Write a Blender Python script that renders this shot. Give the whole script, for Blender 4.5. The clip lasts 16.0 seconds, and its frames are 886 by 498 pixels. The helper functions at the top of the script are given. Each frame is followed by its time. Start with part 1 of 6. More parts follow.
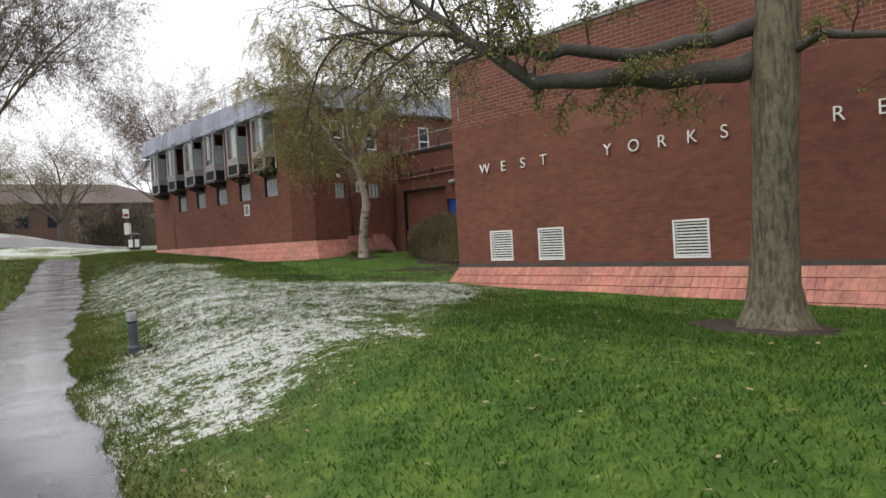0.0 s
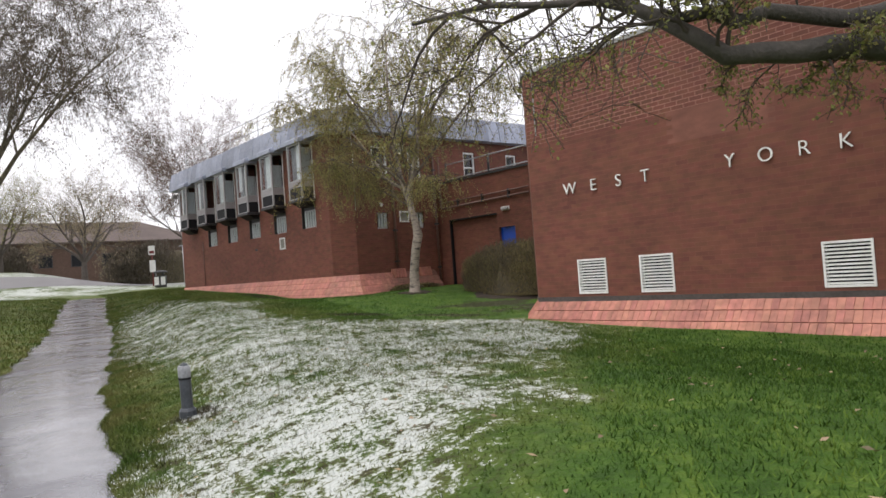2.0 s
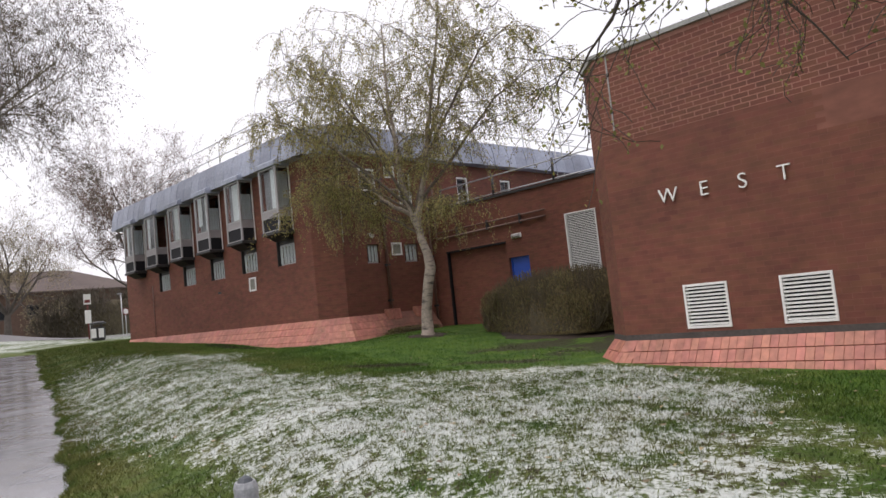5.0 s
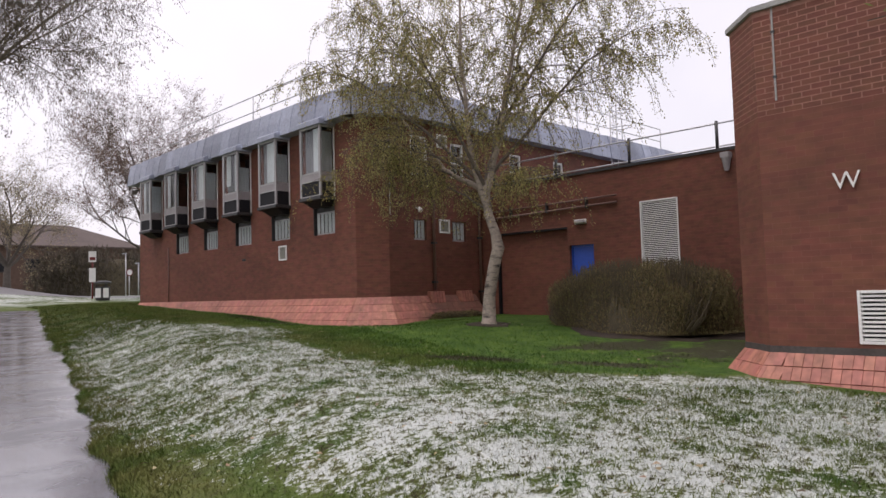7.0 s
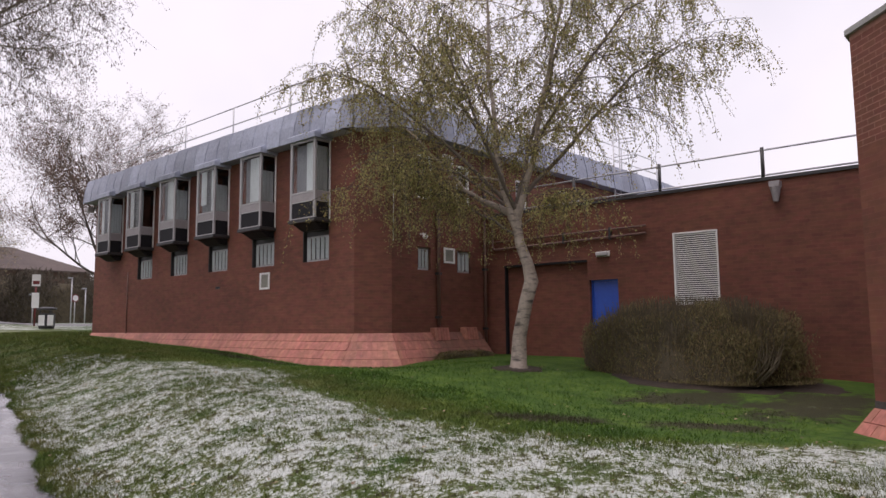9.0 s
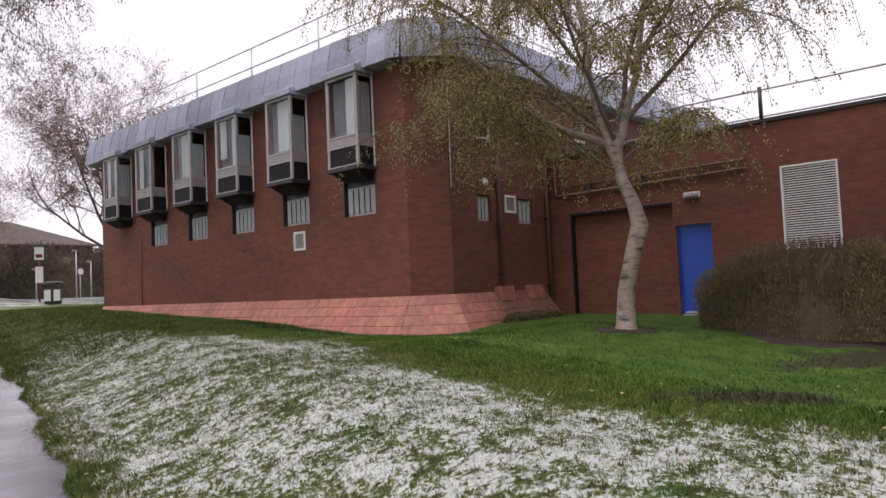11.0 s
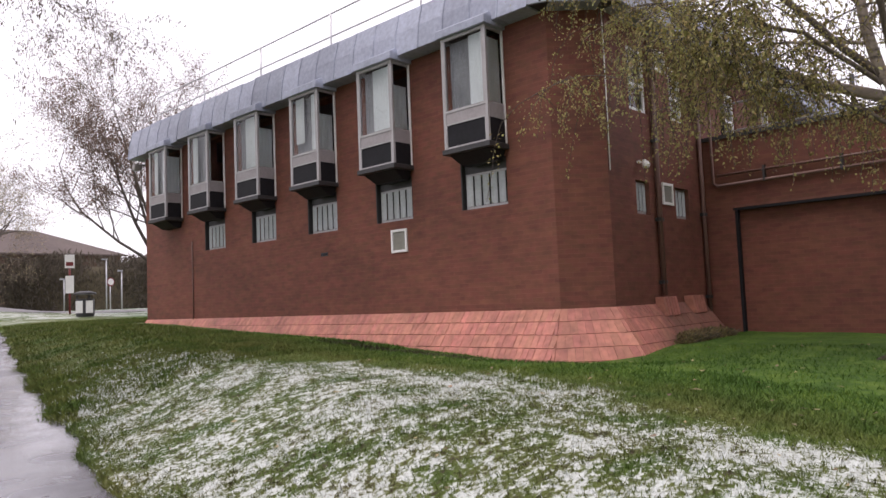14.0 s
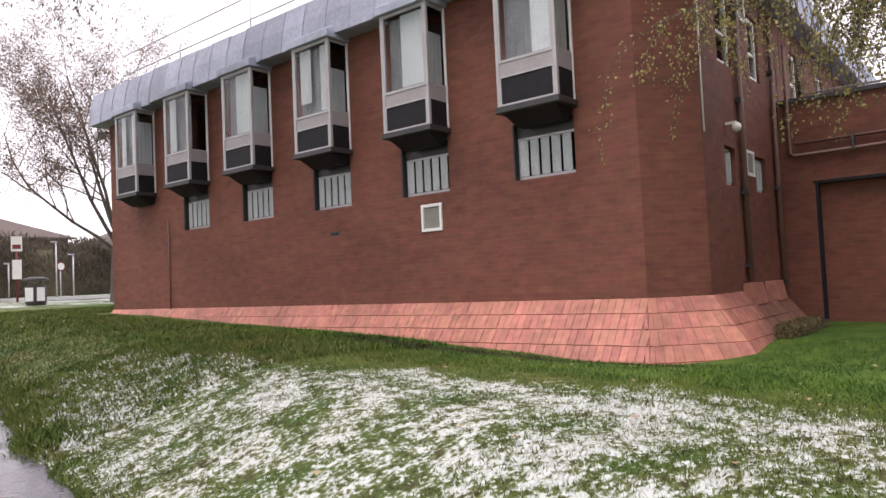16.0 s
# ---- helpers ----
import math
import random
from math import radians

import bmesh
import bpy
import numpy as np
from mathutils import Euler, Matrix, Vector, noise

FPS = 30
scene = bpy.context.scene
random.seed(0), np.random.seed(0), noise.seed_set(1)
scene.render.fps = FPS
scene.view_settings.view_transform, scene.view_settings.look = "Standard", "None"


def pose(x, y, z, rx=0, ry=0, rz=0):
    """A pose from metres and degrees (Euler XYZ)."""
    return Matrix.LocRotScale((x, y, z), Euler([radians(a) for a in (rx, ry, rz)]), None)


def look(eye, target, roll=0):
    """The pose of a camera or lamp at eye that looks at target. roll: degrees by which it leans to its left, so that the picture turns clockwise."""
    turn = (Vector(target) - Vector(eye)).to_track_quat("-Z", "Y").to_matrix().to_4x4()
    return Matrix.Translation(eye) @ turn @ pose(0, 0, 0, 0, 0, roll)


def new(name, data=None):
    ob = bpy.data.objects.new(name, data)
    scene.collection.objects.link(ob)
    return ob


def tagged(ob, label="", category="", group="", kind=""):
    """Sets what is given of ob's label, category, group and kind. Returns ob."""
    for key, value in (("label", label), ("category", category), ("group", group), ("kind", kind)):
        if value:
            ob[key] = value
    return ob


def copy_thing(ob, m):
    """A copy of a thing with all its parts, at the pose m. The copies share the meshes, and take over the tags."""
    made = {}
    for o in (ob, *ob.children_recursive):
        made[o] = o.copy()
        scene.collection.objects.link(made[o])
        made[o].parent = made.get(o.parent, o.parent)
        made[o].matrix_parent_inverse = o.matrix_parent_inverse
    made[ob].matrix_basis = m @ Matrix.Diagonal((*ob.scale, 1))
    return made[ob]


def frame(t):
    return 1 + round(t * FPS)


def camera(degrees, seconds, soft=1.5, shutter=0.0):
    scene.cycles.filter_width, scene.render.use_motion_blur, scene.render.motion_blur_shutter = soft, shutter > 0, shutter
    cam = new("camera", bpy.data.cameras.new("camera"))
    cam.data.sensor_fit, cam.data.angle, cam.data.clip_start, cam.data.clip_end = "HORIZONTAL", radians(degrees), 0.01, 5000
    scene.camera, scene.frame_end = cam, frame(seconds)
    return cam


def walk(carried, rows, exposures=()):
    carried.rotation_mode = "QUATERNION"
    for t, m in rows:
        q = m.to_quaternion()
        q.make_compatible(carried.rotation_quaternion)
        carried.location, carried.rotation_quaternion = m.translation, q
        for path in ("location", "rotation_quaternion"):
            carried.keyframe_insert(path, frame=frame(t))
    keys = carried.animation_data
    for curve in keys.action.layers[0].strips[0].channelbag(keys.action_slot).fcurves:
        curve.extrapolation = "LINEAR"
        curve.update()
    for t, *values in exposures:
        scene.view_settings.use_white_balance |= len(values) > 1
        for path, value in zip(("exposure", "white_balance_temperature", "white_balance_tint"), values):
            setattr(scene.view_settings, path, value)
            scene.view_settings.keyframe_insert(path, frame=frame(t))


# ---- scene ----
cam = camera(64.0, 16.0)
PATH = [
    (0, (-0.09, -0.131, 1.675), (1.206, 1.392, 1.637), -3.3),
    (0.5, (-0.011, 0.409, 1.673), (1.306, 1.911, 1.771), -2.8),
    (1, (0.078, 0.927, 1.657), (1.375, 2.448, 1.721), -1.1),
    (1.5, (0.192, 1.489, 1.681), (1.546, 2.959, 1.736), -3.0),
    (2, (0.257, 2.085, 1.704), (1.519, 3.635, 1.763), -4.2),
    (2.5, (0.328, 2.658, 1.731), (1.673, 4.137, 1.767), -2.3),
    (3, (0.439, 3.288, 1.752), (1.782, 4.768, 1.814), -5.1),
    (3.2, (0.485, 3.511, 1.754), (1.77, 5.043, 1.819), -3.3),
    (5.3, (0.867, 6.104, 1.758), (2.276, 7.514, 1.93), -5.8),
    (5.5, (0.891, 6.329, 1.76), (2.255, 7.784, 1.907), -3.2),
    (6, (0.918, 6.926, 1.77), (2.311, 8.361, 1.815), -3.0),
    (6.5, (1.018, 7.544, 1.789), (2.431, 8.951, 1.94), -3.7),
    (7, (1.047, 8.175, 1.823), (2.445, 9.6, 1.946), -1.6),
    (7.5, (1.104, 8.778, 1.839), (2.545, 10.154, 2.006), -3.4),
    (8, (1.226, 9.38, 1.869), (2.675, 10.748, 2.038), 0.9),
    (8.5, (1.339, 9.953, 1.91), (2.834, 11.274, 2.05), -2.6),
    (9, (1.493, 10.576, 1.945), (2.98, 11.896, 2.157), -0.5),
    (9.5, (1.638, 11.197, 1.977), (3.142, 12.508, 2.119), -1.8),
    (9.7, (1.704, 11.446, 1.98), (3.185, 12.778, 2.164), -3.2),
    (11.8, (2.544, 14.161, 1.88), (4.046, 15.48, 1.951), -2.1),
    (12, (2.606, 14.419, 1.878), (4.109, 15.728, 2.045), -3.0),
    (12.5, (2.702, 15.04, 1.86), (4.149, 16.401, 2.09), -1.7),
    (13, (2.846, 15.702, 1.905), (4.343, 17.013, 2.103), -2.2),
    (13.5, (2.992, 16.304, 1.924), (4.425, 17.683, 2.135), -1.4),
    (14, (3.121, 16.928, 1.972), (4.582, 18.285, 2.116), -2.4),
    (14.5, (3.298, 17.562, 1.996), (4.722, 18.958, 2.144), -4.3),
    (15, (3.406, 18.15, 2.0), (4.972, 19.394, 2.043), -1.8),
    (15.5, (3.569, 18.742, 2.037), (5.093, 20.028, 2.19), -3.7),
    (16, (3.688, 19.403, 2.089), (5.236, 20.666, 2.182), -2.6),
]
walk(cam, [(t, look(eye, target, roll)) for t, eye, target, roll in PATH],
     [(0.0, 0.3, 6500, 9), (1.5, 0.45, 6500, 11), (2.5, 0.25, 6500, 12), (3.0, 0.25, 6500, 12), (7.0, 0.05, 6500, 19), (9.5, -0.03, 6500, 22), (12.5, 0.34, 6500, 21), (15.0, 0.6, 6500, 19), (15.5, 0.9, 6400, 18), (16.0, 0.75, 6600, 20)])

# ---- world, sun, exposure ----
world = bpy.data.worlds.new("overcast_sky")
scene.world = world
world.use_nodes = True
wn, wl = world.node_tree.nodes, world.node_tree.links
wn.clear()
sky = wn.new("ShaderNodeTexSky")
sky.sky_type = "NISHITA"
sky.sun_disc = False
sky.sun_elevation, sky.sun_rotation = radians(67), radians(-78)
sky.dust_density, sky.ozone_density = 4.0, 0.6
cloud = wn.new("ShaderNodeTexNoise")
cloud.inputs["Scale"].default_value, cloud.inputs["Detail"].default_value = 1.6, 5.0
deck = wn.new("ShaderNodeValToRGB")
deck.color_ramp.elements[0].position, deck.color_ramp.elements[0].color = 0.3, (9.0, 9.1, 9.6, 1)
deck.color_ramp.elements[1].position, deck.color_ramp.elements[1].color = 0.7, (12.0, 11.7, 11.9, 1)
tc = wn.new("ShaderNodeTexCoord")
mixw = wn.new("ShaderNodeMix")
mixw.data_type = "RGBA"
mixw.inputs["Factor"].default_value = 0.85
bg, wout = wn.new("ShaderNodeBackground"), wn.new("ShaderNodeOutputWorld")
bg.inputs["Strength"].default_value = 0.1
wl.new(tc.outputs["Generated"], cloud.inputs["Vector"])
wl.new(cloud.outputs["Fac"], deck.inputs["Fac"])
wl.new(sky.outputs["Color"], mixw.inputs["A"])
wl.new(deck.outputs["Color"], mixw.inputs["B"])
wl.new(mixw.outputs["Result"], bg.inputs["Color"])
wl.new(bg.outputs["Background"], wout.inputs["Surface"])

sun_data = bpy.data.lights.new("sun", "SUN")
sun_data.energy, sun_data.angle, sun_data.color = 1.5, radians(40), (1.0, 0.95, 0.88)
sun = new("sun", sun_data)
sun.matrix_world = look((-14, 3, 34), (0, 0, 0))

# ---- materials ----


def material(name, colour, rough=0.7, metal=0.0, vary=0.0, scale=3.0, fine=40.0, bump=0.0, bump_scale=60.0, rand="", spread=0.25, hue=0.0, spec=0.5, courses=1.0):
    """A principled material whose colour varies at two scales, with a fine relief. rand: 'object' or 'island'."""
    m = bpy.data.materials.new(name)
    m.use_nodes = True
    n, l = m.node_tree.nodes, m.node_tree.links
    b = n["Principled BSDF"]
    b.inputs["Roughness"].default_value, b.inputs["Metallic"].default_value = rough, metal
    b.inputs["Specular IOR Level"].default_value = spec
    b.inputs["Base Color"].default_value = (*colour, 1)
    geo = n.new("ShaderNodeNewGeometry")
    value = None
    if vary:
        big, small = n.new("ShaderNodeTexNoise"), n.new("ShaderNodeTexNoise")
        for node, s, d in ((big, scale, 4.0), (small, fine, 3.0)):
            node.inputs["Scale"].default_value, node.inputs["Detail"].default_value = s, d
            st = n.new("ShaderNodeVectorMath")
            st.operation = "MULTIPLY"
            st.inputs[1].default_value = (1.0, 1.0, courses)
            l.new(geo.outputs["Position"], st.inputs[0])
            l.new(st.outputs["Vector"], node.inputs["Vector"])
        add = n.new("ShaderNodeMath")
        add.operation = "ADD"
        l.new(big.outputs["Fac"], add.inputs[0])
        l.new(small.outputs["Fac"], add.inputs[1])
        ramp = n.new("ShaderNodeMapRange")
        ramp.inputs["From Min"].default_value, ramp.inputs["From Max"].default_value = 0.6, 1.4
        ramp.inputs["To Min"].default_value, ramp.inputs["To Max"].default_value = 1 - vary, 1 + vary
        l.new(add.outputs["Value"], ramp.inputs["Value"])
        value = ramp.outputs["Result"]
    hsv = n.new("ShaderNodeHueSaturation")
    hsv.inputs["Color"].default_value = (*colour, 1)
    if rand:
        if rand == "object":
            r = n.new("ShaderNodeObjectInfo").outputs["Random"]
        else:
            r = geo.outputs["Random Per Island"]
        rr = n.new("ShaderNodeMapRange")
        rr.inputs["To Min"].default_value, rr.inputs["To Max"].default_value = 1 - spread, 1 + spread
        l.new(r, rr.inputs["Value"])
        if value:
            mul = n.new("ShaderNodeMath")
            mul.operation = "MULTIPLY"
            l.new(value, mul.inputs[0])
            l.new(rr.outputs["Result"], mul.inputs[1])
            value = mul.outputs["Value"]
        else:
            value = rr.outputs["Result"]
        if hue:
            hh = n.new("ShaderNodeMath")
            hh.operation = "MULTIPLY"
            hh.inputs[1].default_value = 7.31
            fr = n.new("ShaderNodeMath")
            fr.operation = "FRACT"
            l.new(r, hh.inputs[0])
            l.new(hh.outputs["Value"], fr.inputs[0])
            hr = n.new("ShaderNodeMapRange")
            hr.inputs["To Min"].default_value, hr.inputs["To Max"].default_value = 0.5 - hue, 0.5 + hue
            l.new(fr.outputs["Value"], hr.inputs["Value"])
            l.new(hr.outputs["Result"], hsv.inputs["Hue"])
    if value:
        l.new(value, hsv.inputs["Value"])
    l.new(hsv.outputs["Color"], b.inputs["Base Color"])
    if bump:
        bn, tex = n.new("ShaderNodeBump"), n.new("ShaderNodeTexNoise")
        tex.inputs["Scale"].default_value, tex.inputs["Detail"].default_value = bump_scale, 4.0
        bn.inputs["Strength"].default_value, bn.inputs["Distance"].default_value = bump, 0.02
        l.new(geo.outputs["Position"], tex.inputs["Vector"])
        l.new(tex.outputs["Fac"], bn.inputs["Height"])
        l.new(bn.outputs["Normal"], b.inputs["Normal"])
    return m


BRICK = material("red_brick", (0.142, 0.049, 0.03), 0.8, vary=0.36, courses=2.2, scale=0.35, fine=4, bump=0.12, bump_scale=70, rand="island", spread=0.09, hue=0.008)
BRICK_PART = material("red_brick_piece", (0.142, 0.049, 0.03), 0.8, vary=0.36, courses=2.2, scale=0.35, fine=4, bump=0.12, bump_scale=70, rand="object", spread=0.09, hue=0.008)
PALE_MORTAR = material("pale_mortar", (0.3, 0.15, 0.115), 0.9, vary=0.3, scale=0.8, fine=14, bump=0.2)
MORTAR = material("mortar", (0.172, 0.07, 0.049), 0.9, vary=0.36, courses=2.2, scale=0.35, fine=4, bump=0.2)
TILE = material("plinth_brick", (0.375, 0.148, 0.107), 0.6, vary=0.42, scale=0.9, fine=9, bump=0.2, rand="object", spread=0.13, hue=0.008)
TILE_JOINED = material("plinth_brick_far", (0.375, 0.148, 0.107), 0.6, vary=0.42, scale=0.9, fine=9, bump=0.2, rand="island", spread=0.13, hue=0.008)
TILE_JOINT = material("plinth_joint", (0.23, 0.092, 0.066), 0.9, vary=0.3, scale=3, fine=30)


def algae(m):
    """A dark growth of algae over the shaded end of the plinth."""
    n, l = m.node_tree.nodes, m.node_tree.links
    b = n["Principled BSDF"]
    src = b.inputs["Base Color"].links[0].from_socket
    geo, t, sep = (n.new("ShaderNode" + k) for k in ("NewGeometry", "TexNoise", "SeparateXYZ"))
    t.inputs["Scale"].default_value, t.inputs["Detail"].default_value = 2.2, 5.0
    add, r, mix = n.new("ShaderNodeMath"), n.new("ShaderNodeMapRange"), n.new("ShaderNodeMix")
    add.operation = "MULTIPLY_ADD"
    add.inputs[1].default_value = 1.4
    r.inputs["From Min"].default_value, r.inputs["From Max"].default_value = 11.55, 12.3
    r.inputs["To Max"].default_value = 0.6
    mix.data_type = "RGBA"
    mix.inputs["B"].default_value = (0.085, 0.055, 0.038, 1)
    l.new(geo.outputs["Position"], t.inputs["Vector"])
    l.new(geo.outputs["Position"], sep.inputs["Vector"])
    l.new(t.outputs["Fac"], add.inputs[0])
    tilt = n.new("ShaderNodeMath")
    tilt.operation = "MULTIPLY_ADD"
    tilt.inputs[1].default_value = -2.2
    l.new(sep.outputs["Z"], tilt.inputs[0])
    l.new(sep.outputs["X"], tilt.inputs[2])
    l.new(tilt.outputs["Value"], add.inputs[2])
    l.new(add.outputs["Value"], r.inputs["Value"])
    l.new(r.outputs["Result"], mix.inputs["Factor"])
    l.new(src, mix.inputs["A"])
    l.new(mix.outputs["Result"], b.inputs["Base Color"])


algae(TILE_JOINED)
DAMP = material("damp_course", (0.07, 0.06, 0.055), 0.8, vary=0.4, scale=2, fine=20)
ZINC = material("zinc_sheet", (0.295, 0.32, 0.4), 0.55, 0.0, vary=0.22, scale=1.5, fine=12, bump=0.15, bump_scale=8, rand="object", spread=0.2)
ALU = material("aluminium", (0.39, 0.38, 0.385), 0.45, 0.25, vary=0.15, scale=4, fine=30)
WHITE = material("white_paint", (0.74, 0.74, 0.72), 0.45, vary=0.1, scale=3, fine=30)
PANEL = material("grey_panel", (0.3, 0.28, 0.285), 0.5, vary=0.15, scale=3, fine=20)
GRILLE = material("olive_grey_mesh", (0.24, 0.235, 0.2), 0.7, vary=0.2, scale=6, fine=60)
BLACK = material("black_panel", (0.014, 0.014, 0.017), 0.6, vary=0.3, scale=5, fine=30, spec=0.2)
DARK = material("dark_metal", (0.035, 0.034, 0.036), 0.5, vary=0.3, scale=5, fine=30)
BLIND = material("fabric_blind", (0.74, 0.79, 0.81), 0.8, vary=0.12, scale=2, fine=25)
NET = material("net_curtain", (0.3, 0.31, 0.33), 0.9, vary=0.25, scale=3, fine=20)
NET2 = material("pale_slats", (0.42, 0.45, 0.45), 0.7, vary=0.15, scale=3, fine=20)
GALV = material("galvanised_steel", (0.5, 0.5, 0.52), 0.4, 0.6, vary=0.15, scale=4, fine=40)
BLUE = material("blue_paint", (0.012, 0.07, 0.42), 0.4, vary=0.12, scale=2, fine=15)
PIPE = material("brown_pipe", (0.14, 0.075, 0.06), 0.5, vary=0.2, scale=4, fine=30)
INSIDE = material("dark_plaster", (0.08, 0.075, 0.07), 0.9, vary=0.2)
ROOFING = material("roof_felt", (0.12, 0.12, 0.125), 0.9, vary=0.2)
COPING = material("stone_coping", (0.3, 0.3, 0.29), 0.7, vary=0.25, scale=3, fine=25)
SOIL = material("bare_soil", (0.035, 0.024, 0.017), 0.95, vary=0.5, scale=4, fine=40, bump=0.6, bump_scale=30)


def glass_material():
    m = bpy.data.materials.new("window_glass")
    m.use_nodes = True
    n, l = m.node_tree.nodes, m.node_tree.links
    n.clear()
    out, mix, gl, tr, fr = (n.new("ShaderNode" + k) for k in ("OutputMaterial", "MixShader", "BsdfGlossy", "BsdfTransparent", "Fresnel"))
    gl.inputs["Roughness"].default_value = 0.03
    tr.inputs["Color"].default_value = (0.88, 0.9, 0.9, 1)
    fr.inputs["IOR"].default_value = 1.5
    l.new(fr.outputs["Fac"], mix.inputs["Fac"])
    l.new(tr.outputs["BSDF"], mix.inputs[1])
    l.new(gl.outputs["BSDF"], mix.inputs[2])
    l.new(mix.outputs["Shader"], out.inputs["Surface"])
    return m


GLASS = glass_material()


def snow_factor(n, l, geo):
    """Nodes: how much the lawn is covered with snow at a place of the plan."""
    def op(kind, a, b=None):
        q = n.new("ShaderNodeMath")
        q.operation = kind
        for i, v in enumerate((a, b)):
            if v is None:
                continue
            if isinstance(v, (int, float)):
                q.inputs[i].default_value = v
            else:
                l.new(v, q.inputs[i])
        return q.outputs["Value"]

    def ramp(v, lo, hi):
        q = n.new("ShaderNodeMapRange")
        q.interpolation_type = "SMOOTHSTEP"
        q.inputs["From Min"].default_value, q.inputs["From Max"].default_value = lo, hi
        l.new(v, q.inputs["Value"])
        return q.outputs["Result"]

    sep = n.new("ShaderNodeSeparateXYZ")
    l.new(geo.outputs["Position"], sep.inputs["Vector"])
    x, y = sep.outputs["X"], sep.outputs["Y"]
    nz = []
    for s, d in ((0.45, 2.0), (1.9, 3.0), (8.0, 4.0), (27.0, 4.0)):
        t = n.new("ShaderNodeTexNoise")
        t.inputs["Scale"].default_value, t.inputs["Detail"].default_value = s, d
        l.new(geo.outputs["Position"], t.inputs["Vector"])
        nz.append(op("SUBTRACT", t.outputs["Fac"], 0.5))
    wob = op("ADD", op("MULTIPLY", nz[0], 2.6), op("MULTIPLY", nz[1], 1.6))
    south = ramp(op("ADD", op("SUBTRACT", op("SUBTRACT", y, op("MULTIPLY", x, 0.62)), 3.7), wob), -1.5, 0.9)
    dy = op("SUBTRACT", y, 15.6)
    back, ahead = op("MINIMUM", dy, 0.0), op("MAXIMUM", dy, 0.0)
    bow = op("ADD", op("MULTIPLY", op("MULTIPLY", back, back), 0.25), op("MULTIPLY", op("MULTIPLY", ahead, ahead), 0.085))
    bound = op("MINIMUM", op("ADD", bow, 7.05), op("SUBTRACT", 10.2, op("MULTIPLY", ramp(y, 12.5, 19.0), 1.3)))
    east = ramp(op("ADD", op("SUBTRACT", bound, x), op("MULTIPLY", wob, 0.3)), -0.6, 0.45)
    fromedge = op("SUBTRACT", x, op("ADD", op("MULTIPLY", y, 0.247), -0.2))
    near = ramp(op("SUBTRACT", op("SUBTRACT", fromedge, op("MULTIPLY", nz[0], 1.5)), op("SUBTRACT", op("MULTIPLY", op("MULTIPLY", ramp(y, 8.0, 10.5), ramp(y, 16.5, 12.5)), 0.9), 0.45)), -0.45, 1.0)
    far = ramp(op("ADD", y, op("MULTIPLY", wob, 1.5)), 38.0, 24.0)
    mask = op("MULTIPLY", op("MULTIPLY", south, east), op("MULTIPLY", near, far))
    patch = op("ADD", op("ADD", op("MULTIPLY", nz[0], 0.8), op("MULTIPLY", nz[1], 1.6)), op("ADD", op("MULTIPLY", nz[2], 2.7), op("MULTIPLY", nz[3], 3.0)))
    cover = ramp(op("ADD", patch, op("SUBTRACT", op("MULTIPLY", op("SUBTRACT", mask, 1.0), 1.35), op("MULTIPLY", ramp(y, 9.5, 13.0), 0.05))), -0.36, 0.38)
    # snow lies whole beyond the road
    field = ramp(op("ADD", op("ADD", y, op("MULTIPLY", wob, 2.0)), op("MULTIPLY", x, -0.25)), 42.0, 45.0)
    thin = ramp(op("ADD", patch, op("MULTIPLY", nz[0], 2.0)), -0.5, 0.35)
    return op("MAXIMUM", op("MULTIPLY", cover, 0.93), op("MULTIPLY", op("MULTIPLY", field, thin), 0.8)), nz, op("MAXIMUM", op("MULTIPLY", ramp(fromedge, 1.5, 0.1), ramp(y, 32.0, 22.0)), op("MAXIMUM", op("MULTIPLY", mask, 0.85), op("MULTIPLY", op("MULTIPLY", ramp(y, 12.0, 17.0), ramp(fromedge, 5.2, 3.4)), 0.75))), mask


MUD = ((8.3, 15.2, 0.9, 0.35, -38), (9.9, 13.9, 1.1, 0.35, -32), (13.0, 13.5, 1.8, 0.8, -10), (12.3, 15.2, 1.2, 0.5, -25), (2.8, 9.4, 0.3, 0.3, 0), (11.3, 25.0, 0.25, 3.2, 0))


